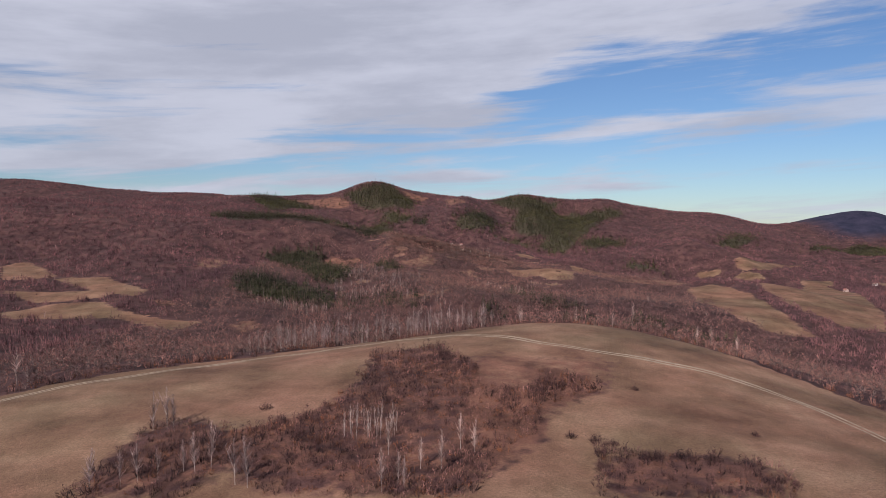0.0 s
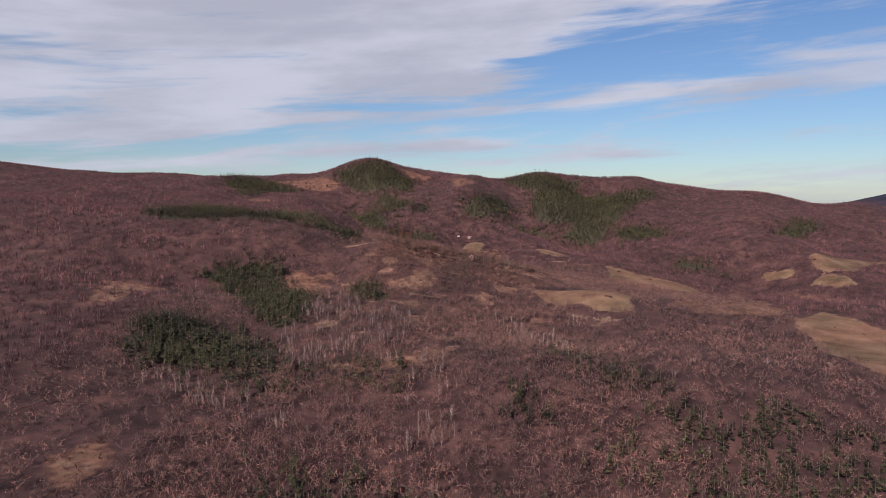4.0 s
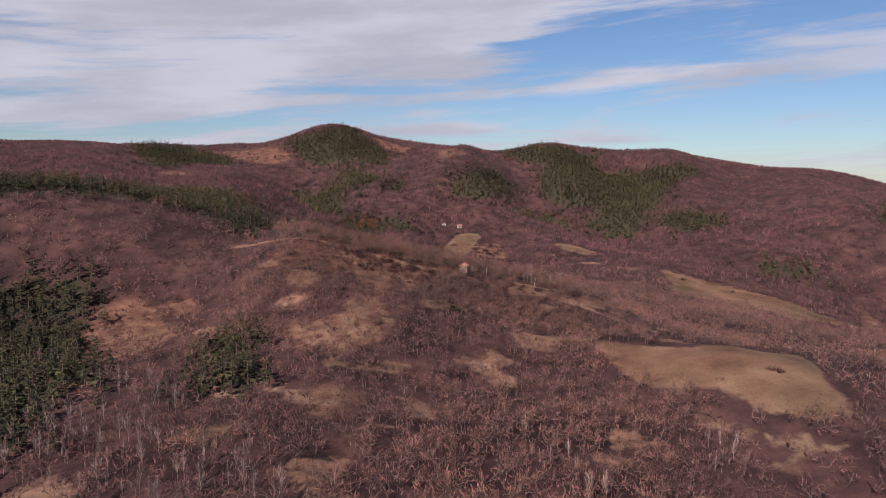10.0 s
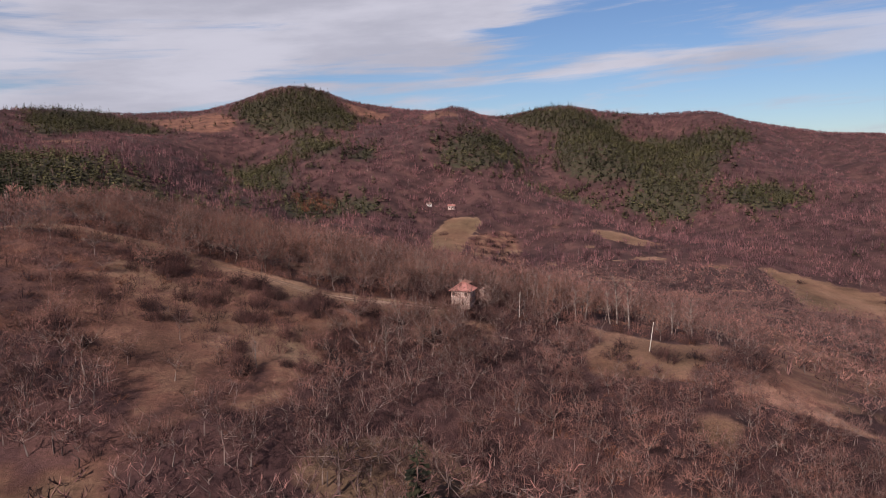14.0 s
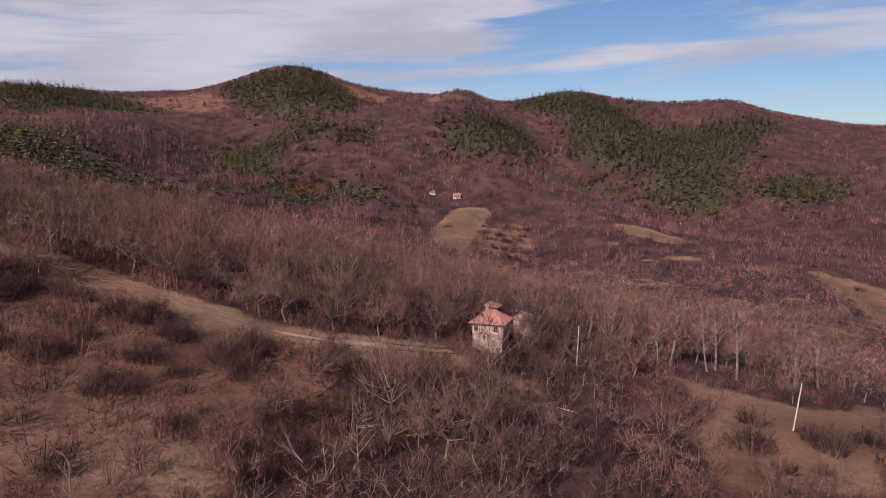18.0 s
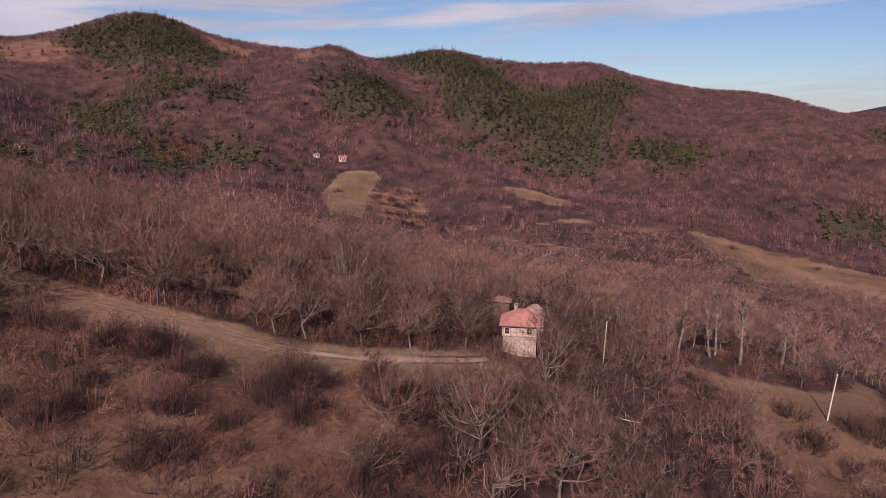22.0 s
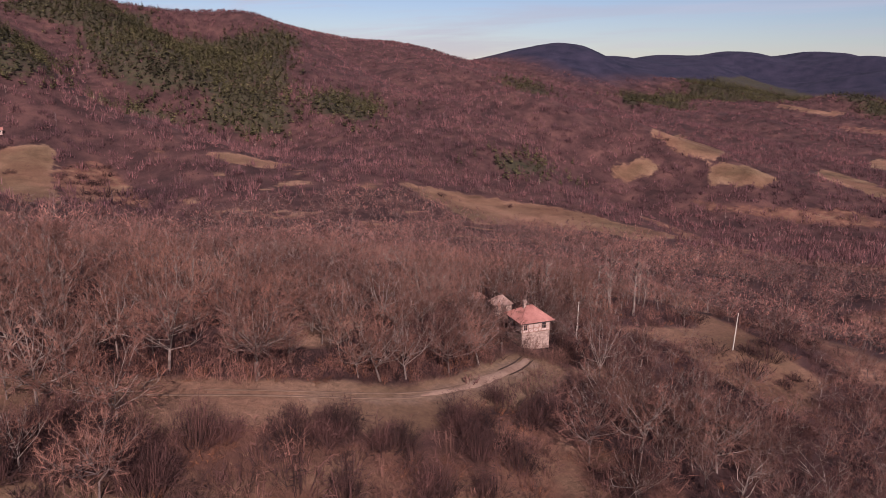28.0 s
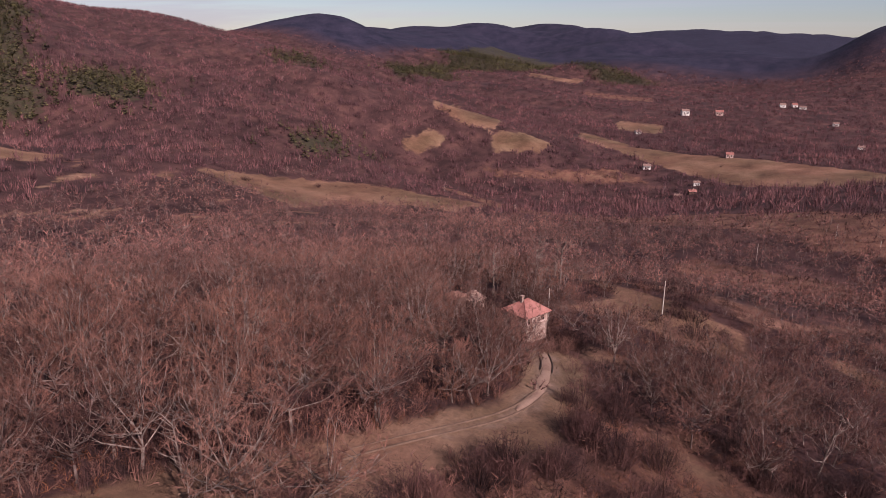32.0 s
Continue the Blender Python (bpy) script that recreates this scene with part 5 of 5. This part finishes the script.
    hedge = [tagged(new("hedge_bush", tri_mesh("hedge_bush", shrub(r, 2.2, 2.2, 160, 0.12), TWIG_DARK)), "dark bush in a hedge row between terraces", "bush", "hedge bushes on the terraces")]
    plant(hedge, x, y, 0.6, 1.1)


def gnarled_tree(r, tall, limbs=20, low=2.6, reach=(0.05, 0.13), twigs=520):
    """An old pollard: a thick crooked trunk, stumpy bent limbs near the top and few twigs."""
    wood, heads, tails = [], [], []
    at, rad = np.array([0, 0, -0.3]), tall * 0.0195
    lean = r.normal(0, 0.05, 2)
    joints = [at]
    for k in range(5):
        nxt = at + np.array([(lean[0] + r.normal(0, 0.05)) * tall * 0.17, (lean[1] + r.normal(0, 0.05)) * tall * 0.17, tall * 0.17])
        wood.append(cone(at, nxt, rad, rad * 0.82, 8))
        at, rad = nxt, rad * 0.82
        joints.append(at)
    for k in range(limbs):
        level = r.uniform(low, 5.0)
        lo = int(min(level, 4))
        a = joints[lo] + (joints[lo + 1] - joints[lo]) * (level - lo)
        t = r.uniform(0, 2 * math.pi)
        long = tall * r.uniform(*reach)
        way = np.array([math.cos(t), math.sin(t), r.uniform(0.2, 1.5)])
        thick = tall * r.uniform(0.006, 0.012)
        for step in range(3):
            b = a + way / np.linalg.norm(way) * long * (0.9 - 0.15 * step)
            wood.append(cone(a, b, thick, thick * 0.6, 4))
            heads.append(a)
            tails.append(b)
            a, thick = b, thick * 0.6
            way = way + r.normal(0, 0.55, 3) + (0, 0, 0.35)
    heads, tails = np.array(heads), np.array(tails)
    n = twigs
    pick = r.integers(0, len(heads), n)
    s = heads[pick] + (tails - heads)[pick] * r.uniform(0, 1, (n, 1))
    way = (tails - heads)[pick] / tall * 6 + r.normal(0, 0.6, (n, 3)) + (0, 0, 0.3)
    e = s + way / np.linalg.norm(way, axis=1, keepdims=True) * tall * r.uniform(0.03, 0.09, (n, 1))
    return np.concatenate(wood), slivers(s, e, r.uniform(0.012, 0.03, n), r.normal(0, 1, (n, 3)))


def old_trees():
    r = np.random.default_rng(3)
    kinds = []
    for t in (6.0, 6.5, 8.3):
        w, tw = gnarled_tree(r, t, 26, 1.9, (0.05, 0.12), 1100)
        kinds.append(tree_thing("old_tree", w, PALE_BARK, tw, TWIG, "old pollarded tree with a thick pale trunk", "tree", "old trees along the field edge"))
    x, y = np.array([(27.3, 603.6), (29.3, 602.4), (33.0, 599.4), (34.4, 599.9), (38.2, 600.5), (39.4, 601.6), (40.4, 599.1), (47.8, 602.7), (52, 606), (61.5, 629.7)], float).T
    plant(kinds, x, y, 0.9, 1.1)
    kinds = []
    for t in (4.9, 4.2):
        w, tw = gnarled_tree(r, t * 0.85, 16, 1.5, (0.11, 0.22), 360)
        kinds.append(tree_thing("dead_tree", w, PALE_BARK, tw, TWIG_NEAR, "grey-white dead tree with bare forked limbs", "tree", "dead trees in the wood"))
    x, y = np.array([(-19, 592.9), (-5.8, 592.4), (-20.5, 590.8), (6, 597), (12, 604), (-3, 563), (8, 571), (24, 607), (-13, 600)], float).T
    plant(kinds, x, y, 0.6, 1.05)


forest()
shrubs()
old_trees()


# ---- buildings ----
def part(name, bm, mat, parent=None, label=""):
    me = bpy.data.meshes.new(name)
    bm.to_mesh(me)
    bm.free()
    me.materials.append(mat)
    ob = new(name, me)
    if parent:
        ob.parent = parent
    if label:
        ob["label"] = label
    return ob


def box(x0, x1, y0, y1, z0, z1, bevel=0.0):
    bm = bmesh.new()
    bmesh.ops.create_cube(bm, size=1)
    for v in bm.verts:
        v.co = ((x0 + x1) / 2 + v.co.x * (x1 - x0), (y0 + y1) / 2 + v.co.y * (y1 - y0), (z0 + z1) / 2 + v.co.z * (z1 - z0))
    if bevel:
        bmesh.ops.bevel(bm, geom=bm.edges[:], offset=bevel, segments=1, affect="EDGES")
    return bm


def beam(a, b, w, d):
    """A squared beam from a to b."""
    a, b = Vector(a), Vector(b)
    bm = bmesh.new()
    bmesh.ops.create_cube(bm, size=1)
    m = Matrix.Translation((a + b) / 2) @ (b - a).to_track_quat("Z", "Y").to_matrix().to_4x4()
    for v in bm.verts:
        v.co = m @ Vector((v.co.x * w, v.co.y * d, v.co.z * (b - a).length))
    return bm


def wall_with_holes(width, z0, z1, holes, thick):
    """An upright wall along x from 0, y from 0 to thick; holes are (x0, x1, z0, z1)."""
    bm = bmesh.new()
    xs = sorted({0, width, *(h[0] for h in holes), *(h[1] for h in holes)})
    zs = sorted({z0, z1, *(h[2] for h in holes), *(h[3] for h in holes)})
    for xa, xb in zip(xs, xs[1:]):
        for za, zb in zip(zs, zs[1:]):
            if any(h[0] <= xa and xb <= h[1] and h[2] <= za and zb <= h[3] for h in holes):
                continue
            g = bmesh.ops.create_cube(bm, size=1)["verts"]
            for v in g:
                v.co = ((xa + xb) / 2 + v.co.x * (xb - xa), thick / 2 + v.co.y * thick, (za + zb) / 2 + v.co.z * (zb - za))
    bmesh.ops.remove_doubles(bm, verts=bm.verts[:], dist=1e-5)
    return bm


def tiled_slope(a, b, c, d, pitch, lift, sag=0.0, rows=14):
    """A roof slope with rounded tile columns: a-b is the eave, d-c the ridge (d may equal c)."""
    a, b, c, d = Vector(a), Vector(b), Vector(c), Vector(d)
    normal = (b - a).cross(d - a).normalized()
    n = max(2, int((b - a).length / pitch)) * 4
    bm = bmesh.new()
    grid = []
    for j in range(rows + 1):
        f = j / rows
        row = []
        for i in range(n + 1):
            s = i / n
            p = (a + (b - a) * s) * (1 - f) + (d + (c - d) * s) * f
            rib = abs(math.sin(math.pi * s * n / 4)) * lift * (1 - 0.7 * f * (1 if (c - d).length < 0.6 else 0))
            course = lift * 0.5 * ((j % 2) - 0.5)
            row.append(bm.verts.new(p + normal * (rib + course - sag * math.sin(math.pi * f) * math.sin(math.pi * s))))
        grid.append(row)
    for j in range(rows):
        for i in range(n):
            bm.faces.new((grid[j][i], grid[j][i + 1], grid[j + 1][i + 1], grid[j + 1][i]))
    return bm


PLASTER = plain("plaster", (0.33, 0.225, 0.195), (0.52, 0.385, 0.345), 1.5, fine=12, relief=0.01)
STONE = plain("rubble_stone", (0.19, 0.125, 0.105), (0.42, 0.30, 0.26), 5.0, fine=16, relief=0.03)
TILE = plain("roof_tile", (0.25, 0.098, 0.084), (0.43, 0.195, 0.168), 0.9, fine=9, relief=0.01)
OLD_TILE = plain("weathered_tile", (0.17, 0.095, 0.08), (0.33, 0.225, 0.195), 1.6, fine=9, relief=0.015)
BROWN_TILE = plain("brown_tile", (0.13, 0.065, 0.052), (0.24, 0.125, 0.10), 1.6, fine=9, relief=0.015)
TIMBER = plain("timber", (0.20, 0.105, 0.085), (0.34, 0.20, 0.165), 2.0, fine=20)
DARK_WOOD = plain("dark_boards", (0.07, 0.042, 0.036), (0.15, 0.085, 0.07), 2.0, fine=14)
CONCRETE = plain("concrete", (0.36, 0.31, 0.275), (0.54, 0.48, 0.43), 1.5, fine=15)
DEAD_WOOD = plain("dead_wood", (0.26, 0.21, 0.19), (0.46, 0.39, 0.36), 2.0, fine=14)
GLASS, gn, gl, gb = material("window_glass", 0.08)
gb.inputs["Base Color"].default_value, gb.inputs["Specular IOR Level"].default_value = (0.012, 0.013, 0.016, 1), 0.5


def window(parent, x0, x1, z0, z1, y):
    """A casement in a hole of a wall whose face is at y, looking towards -y."""
    w = tagged(new("window"), "", "", "")
    w.parent = parent
    t = 0.03
    for bx in ((x0, x1, z0, z0 + t), (x0, x1, z1 - t, z1), (x0, x0 + t, z0 + t, z1 - t), (x1 - t, x1, z0 + t, z1 - t)):
        part("frame", box(bx[0], bx[1], y - 0.02, y + 0.05, bx[2], bx[3]), TIMBER, w)
    mid, zb = (x0 + x1) / 2, z0 + (z1 - z0) * 0.55
    part("mullion", box(mid - 0.014, mid + 0.014, y, y + 0.04, z0 + t, z1 - t), TIMBER, w)
    part("glazing_bar", box(x0 + t, mid - 0.014, y + 0.004, y + 0.036, zb - 0.012, zb + 0.012), TIMBER, w)
    part("glazing_bar", box(mid + 0.014, x1 - t, y + 0.004, y + 0.036, zb - 0.012, zb + 0.012), TIMBER, w)
    part("pane", box(x0 + t, x1 - t, y + 0.045, y + 0.055, z0 + t, z1 - t), GLASS, w)
    return w


def farmhouse():
    """Half-timbered upper floor on a stone base, under a tiled hip roof."""
    house = tagged(new("farmhouse"), "old half-timbered farmhouse on stone with a red tiled hip roof", "house")
    hw, hd, thick = 1.5, 1.45, 0.16
    z0, z1, z2 = -1.3, 0.55, 1.62
    part("stone_base", box(-hw, hw, -hd, hd, z0, z1), STONE, house, "pale rubble stone base wall")
    holes = [(0.16, 0.56, 0.78, 1.34), (2.12, 2.58, 0.80, 1.36)]
    front = part("wall", wall_with_holes(2 * hw, z1, z2, holes, thick), PLASTER, house, "pinkish plastered wall with timber framing")
    front.location = (-hw, -hd - 0.05, 0)
    for name, x, y, turn, width in (("wall", hw + 0.05, -hd, 90, 2 * hd), ("wall", hw, hd + 0.05, 180, 2 * hw), ("wall", -hw - 0.05, hd, 270, 2 * hd)):
        hole = [] if turn != 270 else [(1.1, 1.5, 0.8, 1.3)]
        w = part(name, wall_with_holes(width, z1, z2, hole, thick), PLASTER, house)
        w.matrix_local = pose(x, y, 0, 0, 0, turn)
        if hole:
            win = window(house, 1.1, 1.5, 0.8, 1.3, 0.03)
            win.matrix_local = pose(x, y, 0, 0, 0, turn)
    for x0, x1, za, zb in holes:
        win = window(house, x0 - hw, x1 - hw, za, zb, -hd - 0.02)
    y = -hd - 0.062
    for x in (-hw + 0.03, -hw + 0.66, -0.28, 0.28, 0.55, hw - 0.34, hw - 0.03):
        part("post", beam((x, y, z1 + 0.05), (x, y, z2), 0.055, 0.03), TIMBER, house)
    for z in (z1 + 0.03, 0.98, z2 - 0.04):
        segments = [(-hw, hw)] if z != 0.98 else [(-hw + 0.66, 0.58)]
        for xa, xb in segments:
            part("rail", beam((xa, y - 0.004, z), (xb, y - 0.004, z), 0.03, 0.06), TIMBER, house)
    for xa, xb, za, zb in ((-hw + 0.70, -0.32, 0.62, 0.95), (0.32, -0.02 + 0.52, 1.02, 1.55), (-0.24, 0.24, 0.62, 0.95)):
        part("brace", beam((xa, y - 0.002, za), (xb, y - 0.002, zb), 0.04, 0.03), TIMBER, house)
    e, ze, zr = 0.34, z2 - 0.03, 2.72
    c = [(-hw - e, -hd - e, ze), (hw + e, -hd - e, ze), (hw + e, hd + e, ze), (-hw - e, hd + e, ze)]
    r0, r1 = (-0.28, 0.05, zr), (0.28, 0.05, zr)
    for a, b, k, d in ((c[0], c[1], r1, r0), (c[1], c[2], r1, r1), (c[2], c[3], r0, r1), (c[3], c[0], r0, r0)):
        part("roof_slope", tiled_slope(a, b, k, d, 0.14, 0.03, 0.05), TILE, house, "weathered red clay tiles")
    for a, b in ((c[0], r0), (c[1], r1), (c[2], r1), (c[3], r0), (r0, r1)):
        part("ridge_cap", beam(Vector(a) + Vector((0, 0, 0.02)), Vector(b) + Vector((0, 0, 0.03)), 0.09, 0.05), TILE, house)
    part("soffit", box(-hw - e + 0.02, hw + e - 0.02, -hd - e + 0.02, hd + e - 0.02, ze - 0.06, ze - 0.02), DARK_WOOD, house, "dark boarded eaves")
    ch = part("chimney", box(-0.62, -0.32, 0.05, 0.33, 2.1, 3.0, 0.01), STONE, house, "plastered brick chimney")
    part("chimney_cap", box(-0.67, -0.27, 0.0, 0.38, 3.0, 3.06, 0.01), OLD_TILE, ch)
    part("flue", box(-0.56, -0.38, 0.11, 0.27, 3.06, 3.075), DARK_WOOD, ch)
    for x in (-0.64, -0.32):
        part("cap_brick", box(x, x + 0.02 + 0.02, 0.02, 0.36, 3.06, 3.14), STONE, ch)
    part("chimney_lid", box(-0.66, -0.26, 0.0, 0.38, 3.14, 3.18, 0.01), OLD_TILE, ch)
    house.matrix_world = pose(16.85, 593.55, 59.0, 0, 0, -20)
    house.scale = (0.84, 0.84, 0.84)
    return house


def hut(name, x, y, z, turn, w, d, wall_h, rise, walls, roof, label):
    h = tagged(new(name), label, "hut")
    part("wall", wall_with_holes(2 * w, -1.0, wall_h, [(w * 0.7, w * 1.3, -0.4, wall_h * 0.75)], 0.1), walls, h).location = (-w, -d, 0)
    part("wall", box(-w, w, d - 0.1, d, -1.0, wall_h), walls, h)
    part("wall", box(-w, -w + 0.1, -d + 0.1, d - 0.1, -1.0, wall_h), walls, h)
    part("wall", box(w - 0.1, w, -d + 0.1, d - 0.1, -1.0, wall_h), walls, h)
    part("door", box(-w * 0.3, w * 0.3, -d + 0.03, -d + 0.06, -0.4, wall_h * 0.75), DARK_WOOD, h, "dark plank door")
    e = 0.16
    c = [(-w - e, -d - e, wall_h), (w + e, -d - e, wall_h), (w + e, d + e, wall_h), (-w - e, d + e, wall_h)]
    r0, r1 = (-w * 0.25, 0, wall_h + rise), (w * 0.25, 0, wall_h + rise)
    for a, b, k, q2 in ((c[0], c[1], r1, r0), (c[1], c[2], r1, r1), (c[2], c[3], r0, r1), (c[3], c[0], r0, r0)):
        part("roof_slope", tiled_slope(a, b, k, q2, 0.15, 0.03, 0.06), roof, h)
    h.matrix_world = pose(x, y, z, 0, 0, turn)
    return h


farmhouse()
hut("barn", 20.5, 600.4, 58.3, -20, 0.8, 0.75, 0.65, 0.75, STONE, OLD_TILE, "small stone barn with a weathered grey tiled roof")
hut("shed", 17.5, 600.6, 59.35, -20, 0.7, 0.65, 0.75, 0.4, DARK_WOOD, BROWN_TILE, "brown timber shed with a low old roof")


def pole(x, y, tall, lean, turn):
    p = tagged(new("utility_pole"), "weathered pale wooden utility pole leaning a little", "pole", "poles of the power line")
    bm = bmesh.new()
    bmesh.ops.create_cone(bm, cap_ends=True, segments=10, radius1=0.065, radius2=0.042, depth=tall + 0.5)
    bmesh.ops.translate(bm, verts=bm.verts[:], vec=(0, 0, (tall - 0.5) / 2))
    part("shaft", bm, CONCRETE, p)
    part("cap", box(-0.05, 0.05, -0.05, 0.05, tall, tall + 0.03), CONCRETE, p)
    for s in (-0.075, 0.06):
        part("insulator_hook", box(s, s + 0.03, -0.012, 0.012, tall - 0.22, tall - 0.12), DARK_WOOD, p)
    p.matrix_world = pose(*spot(x, y)) @ pose(0, 0, 0, 0, lean, turn)


for x, y, tall, lean, turn in ((24.35, 594.4, 3.4, 1.5, 0), (39.6, 587.0, 3.7, 7.0, 10), (124.9, 585.3, 3.6, 2, 40), (154.5, 571.1, 3.6, 1, 0), (138.9, 562.6, 3.6, -2, 0)):
    pole(x, y, tall, lean, turn)


def far_house(x, y, w, d, h, turn, walls, roof, label):
    """A small house down in the valley."""
    p = tagged(new("house"), label, "house", "farmhouses in the valley")
    part("wall", wall_with_holes(2 * w, -1.5, h, [(w * 0.3, w * 0.65, h * 0.4, h * 0.75), (w * 1.35, w * 1.7, h * 0.4, h * 0.75), (w * 0.85, w * 1.15, 0, h * 0.7)], 0.12), walls, p).location = (-w, -d, 0)
    part("wall", box(-w, w, -d + 0.12, d, -1.5, h), walls, p)
    for a in (0.3, 1.35):
        part("window", box(-w + w * a, -w + w * (a + 0.35), -d + 0.07, -d + 0.11, h * 0.4, h * 0.75), GLASS, p)
    part("door", box(-w * 0.15, w * 0.15, -d + 0.07, -d + 0.11, 0, h * 0.7), DARK_WOOD, p)
    e = 0.3
    for s in (-1, 1):
        a, b = (-w - e, s * (d + e), h - 0.05), (w + e, s * (d + e), h - 0.05)
        if s > 0:
            a, b = b, a
        k, q2 = ((w + e, 0, h + d * 0.62), (-w - e, 0, h + d * 0.62)) if s < 0 else ((-w - e, 0, h + d * 0.62), (w + e, 0, h + d * 0.62))
        part("roof_slope", tiled_slope(a, b, k, q2, 0.3, 0.04, 0.0, 4), roof, p)
    bm = bmesh.new()
    for s in (-1, 1):
        bm.faces.new([bm.verts.new(v) for v in ((s * w, -d, h - 0.02), (s * w, d, h - 0.02), (s * w, 0, h + d * 0.6))])
    bmesh.ops.solidify(bm, geom=bm.faces[:], thickness=0.08)
    part("gable", bm, walls, p)
    part("chimney", box(w * 0.3, w * 0.3 + 0.3, -0.15, 0.15, h, h + d * 0.62 + 0.5), STONE, p)
    p.matrix_world = pose(*spot(x, y), 0, 0, turn)


WHITE_WALL = plain("limewash", (0.50, 0.46, 0.43), (0.72, 0.68, 0.65), 0.8, fine=5)
for x, y, w, d, h, turn, walls, roof, label in (
    (513, 678, 2.6, 2.2, 3.2, -60, WHITE_WALL, OLD_TILE, "white two-storey house on a far meadow"),
    (526.3, 656.4, 2.6, 2.2, 2.2, -70, PLASTER, TILE, "pinkish house with a red roof in the valley"),
    (420.2, 687.8, 1.8, 1.5, 1.6, -50, WHITE_WALL, OLD_TILE, "white cottage beside a hedge"),
    (321.1, 656.8, 1.7, 1.4, 1.8, -65, WHITE_WALL, OLD_TILE, "white cottage with a grey roof among trees"),
    (355.1, 623.3, 1.7, 1.4, 2.0, -75, PLASTER, TILE, "pinkish house among bare trees"),
    (296.3, 628.1, 1.3, 1.1, 1.5, -70, WHITE_WALL, OLD_TILE, "white cottage in a hollow"),
    (279.3, 626.7, 1.5, 1.2, 1.3, -60, DARK_WOOD, TILE, "low barn with a red tiled roof"),
    (272, 631, 1.2, 1.0, 1.2, -80, DARK_WOOD, OLD_TILE, "low barn with an old tiled roof"),
    (436, 564, 1.8, 1.4, 1.5, -80, WHITE_WALL, OLD_TILE, "white cottage by a field"),
    (594, 620, 2.2, 1.8, 2.0, -70, WHITE_WALL, OLD_TILE, "white house in a far hamlet"),
    (600, 612, 2.0, 1.8, 1.8, -60, WHITE_WALL, TILE, "white house with a red roof in a far hamlet"),
    (590, 605, 2.4, 1.6, 1.6, -90, WHITE_WALL, OLD_TILE, "long white farm building in a far hamlet"),
    (523, 580, 1.8, 1.4, 1.6, -75, WHITE_WALL, OLD_TILE, "white cottage on a far slope"),
    (23.6, 853.8, 1.6, 1.2, 1.5, -10, PLASTER, TILE, "pink cottage with a red roof above a meadow"),
    (12.5, 857.1, 1.1, 0.9, 1.0, 20, WHITE_WALL, OLD_TILE, "small white hut beside a meadow"),
):
    far_house(x, y, w, d, h, turn, walls, roof, label)


def log(x, y, long, turn, tip):
    bm = bmesh.new()
    bmesh.ops.create_cone(bm, cap_ends=True, segments=7, radius1=0.045, radius2=0.015, depth=long)
    ob = tagged(new("fallen_trunk", None), "bleached fallen tree trunk lying on the slope", "trunk", "fallen trunks")
    s = part("stem", bm, DEAD_WOOD, ob)
    s.matrix_local = pose(0, 0, 0.08, 90 + tip, 0, 0)
    for k in range(3):
        part("stub", beam((0, long * (0.1 - 0.12 * k), 0.1), (0.25 - 0.22 * k, long * (0.16 - 0.12 * k), 0.42), 0.03, 0.03), DEAD_WOOD, ob)
    ob.matrix_world = pose(*spot(x, y), 0, 0, turn)


for row in ((21.5, 584.2, 1.6, 60, 4), (6, 569.5, 1.3, -40, 5)):
    log(*row)
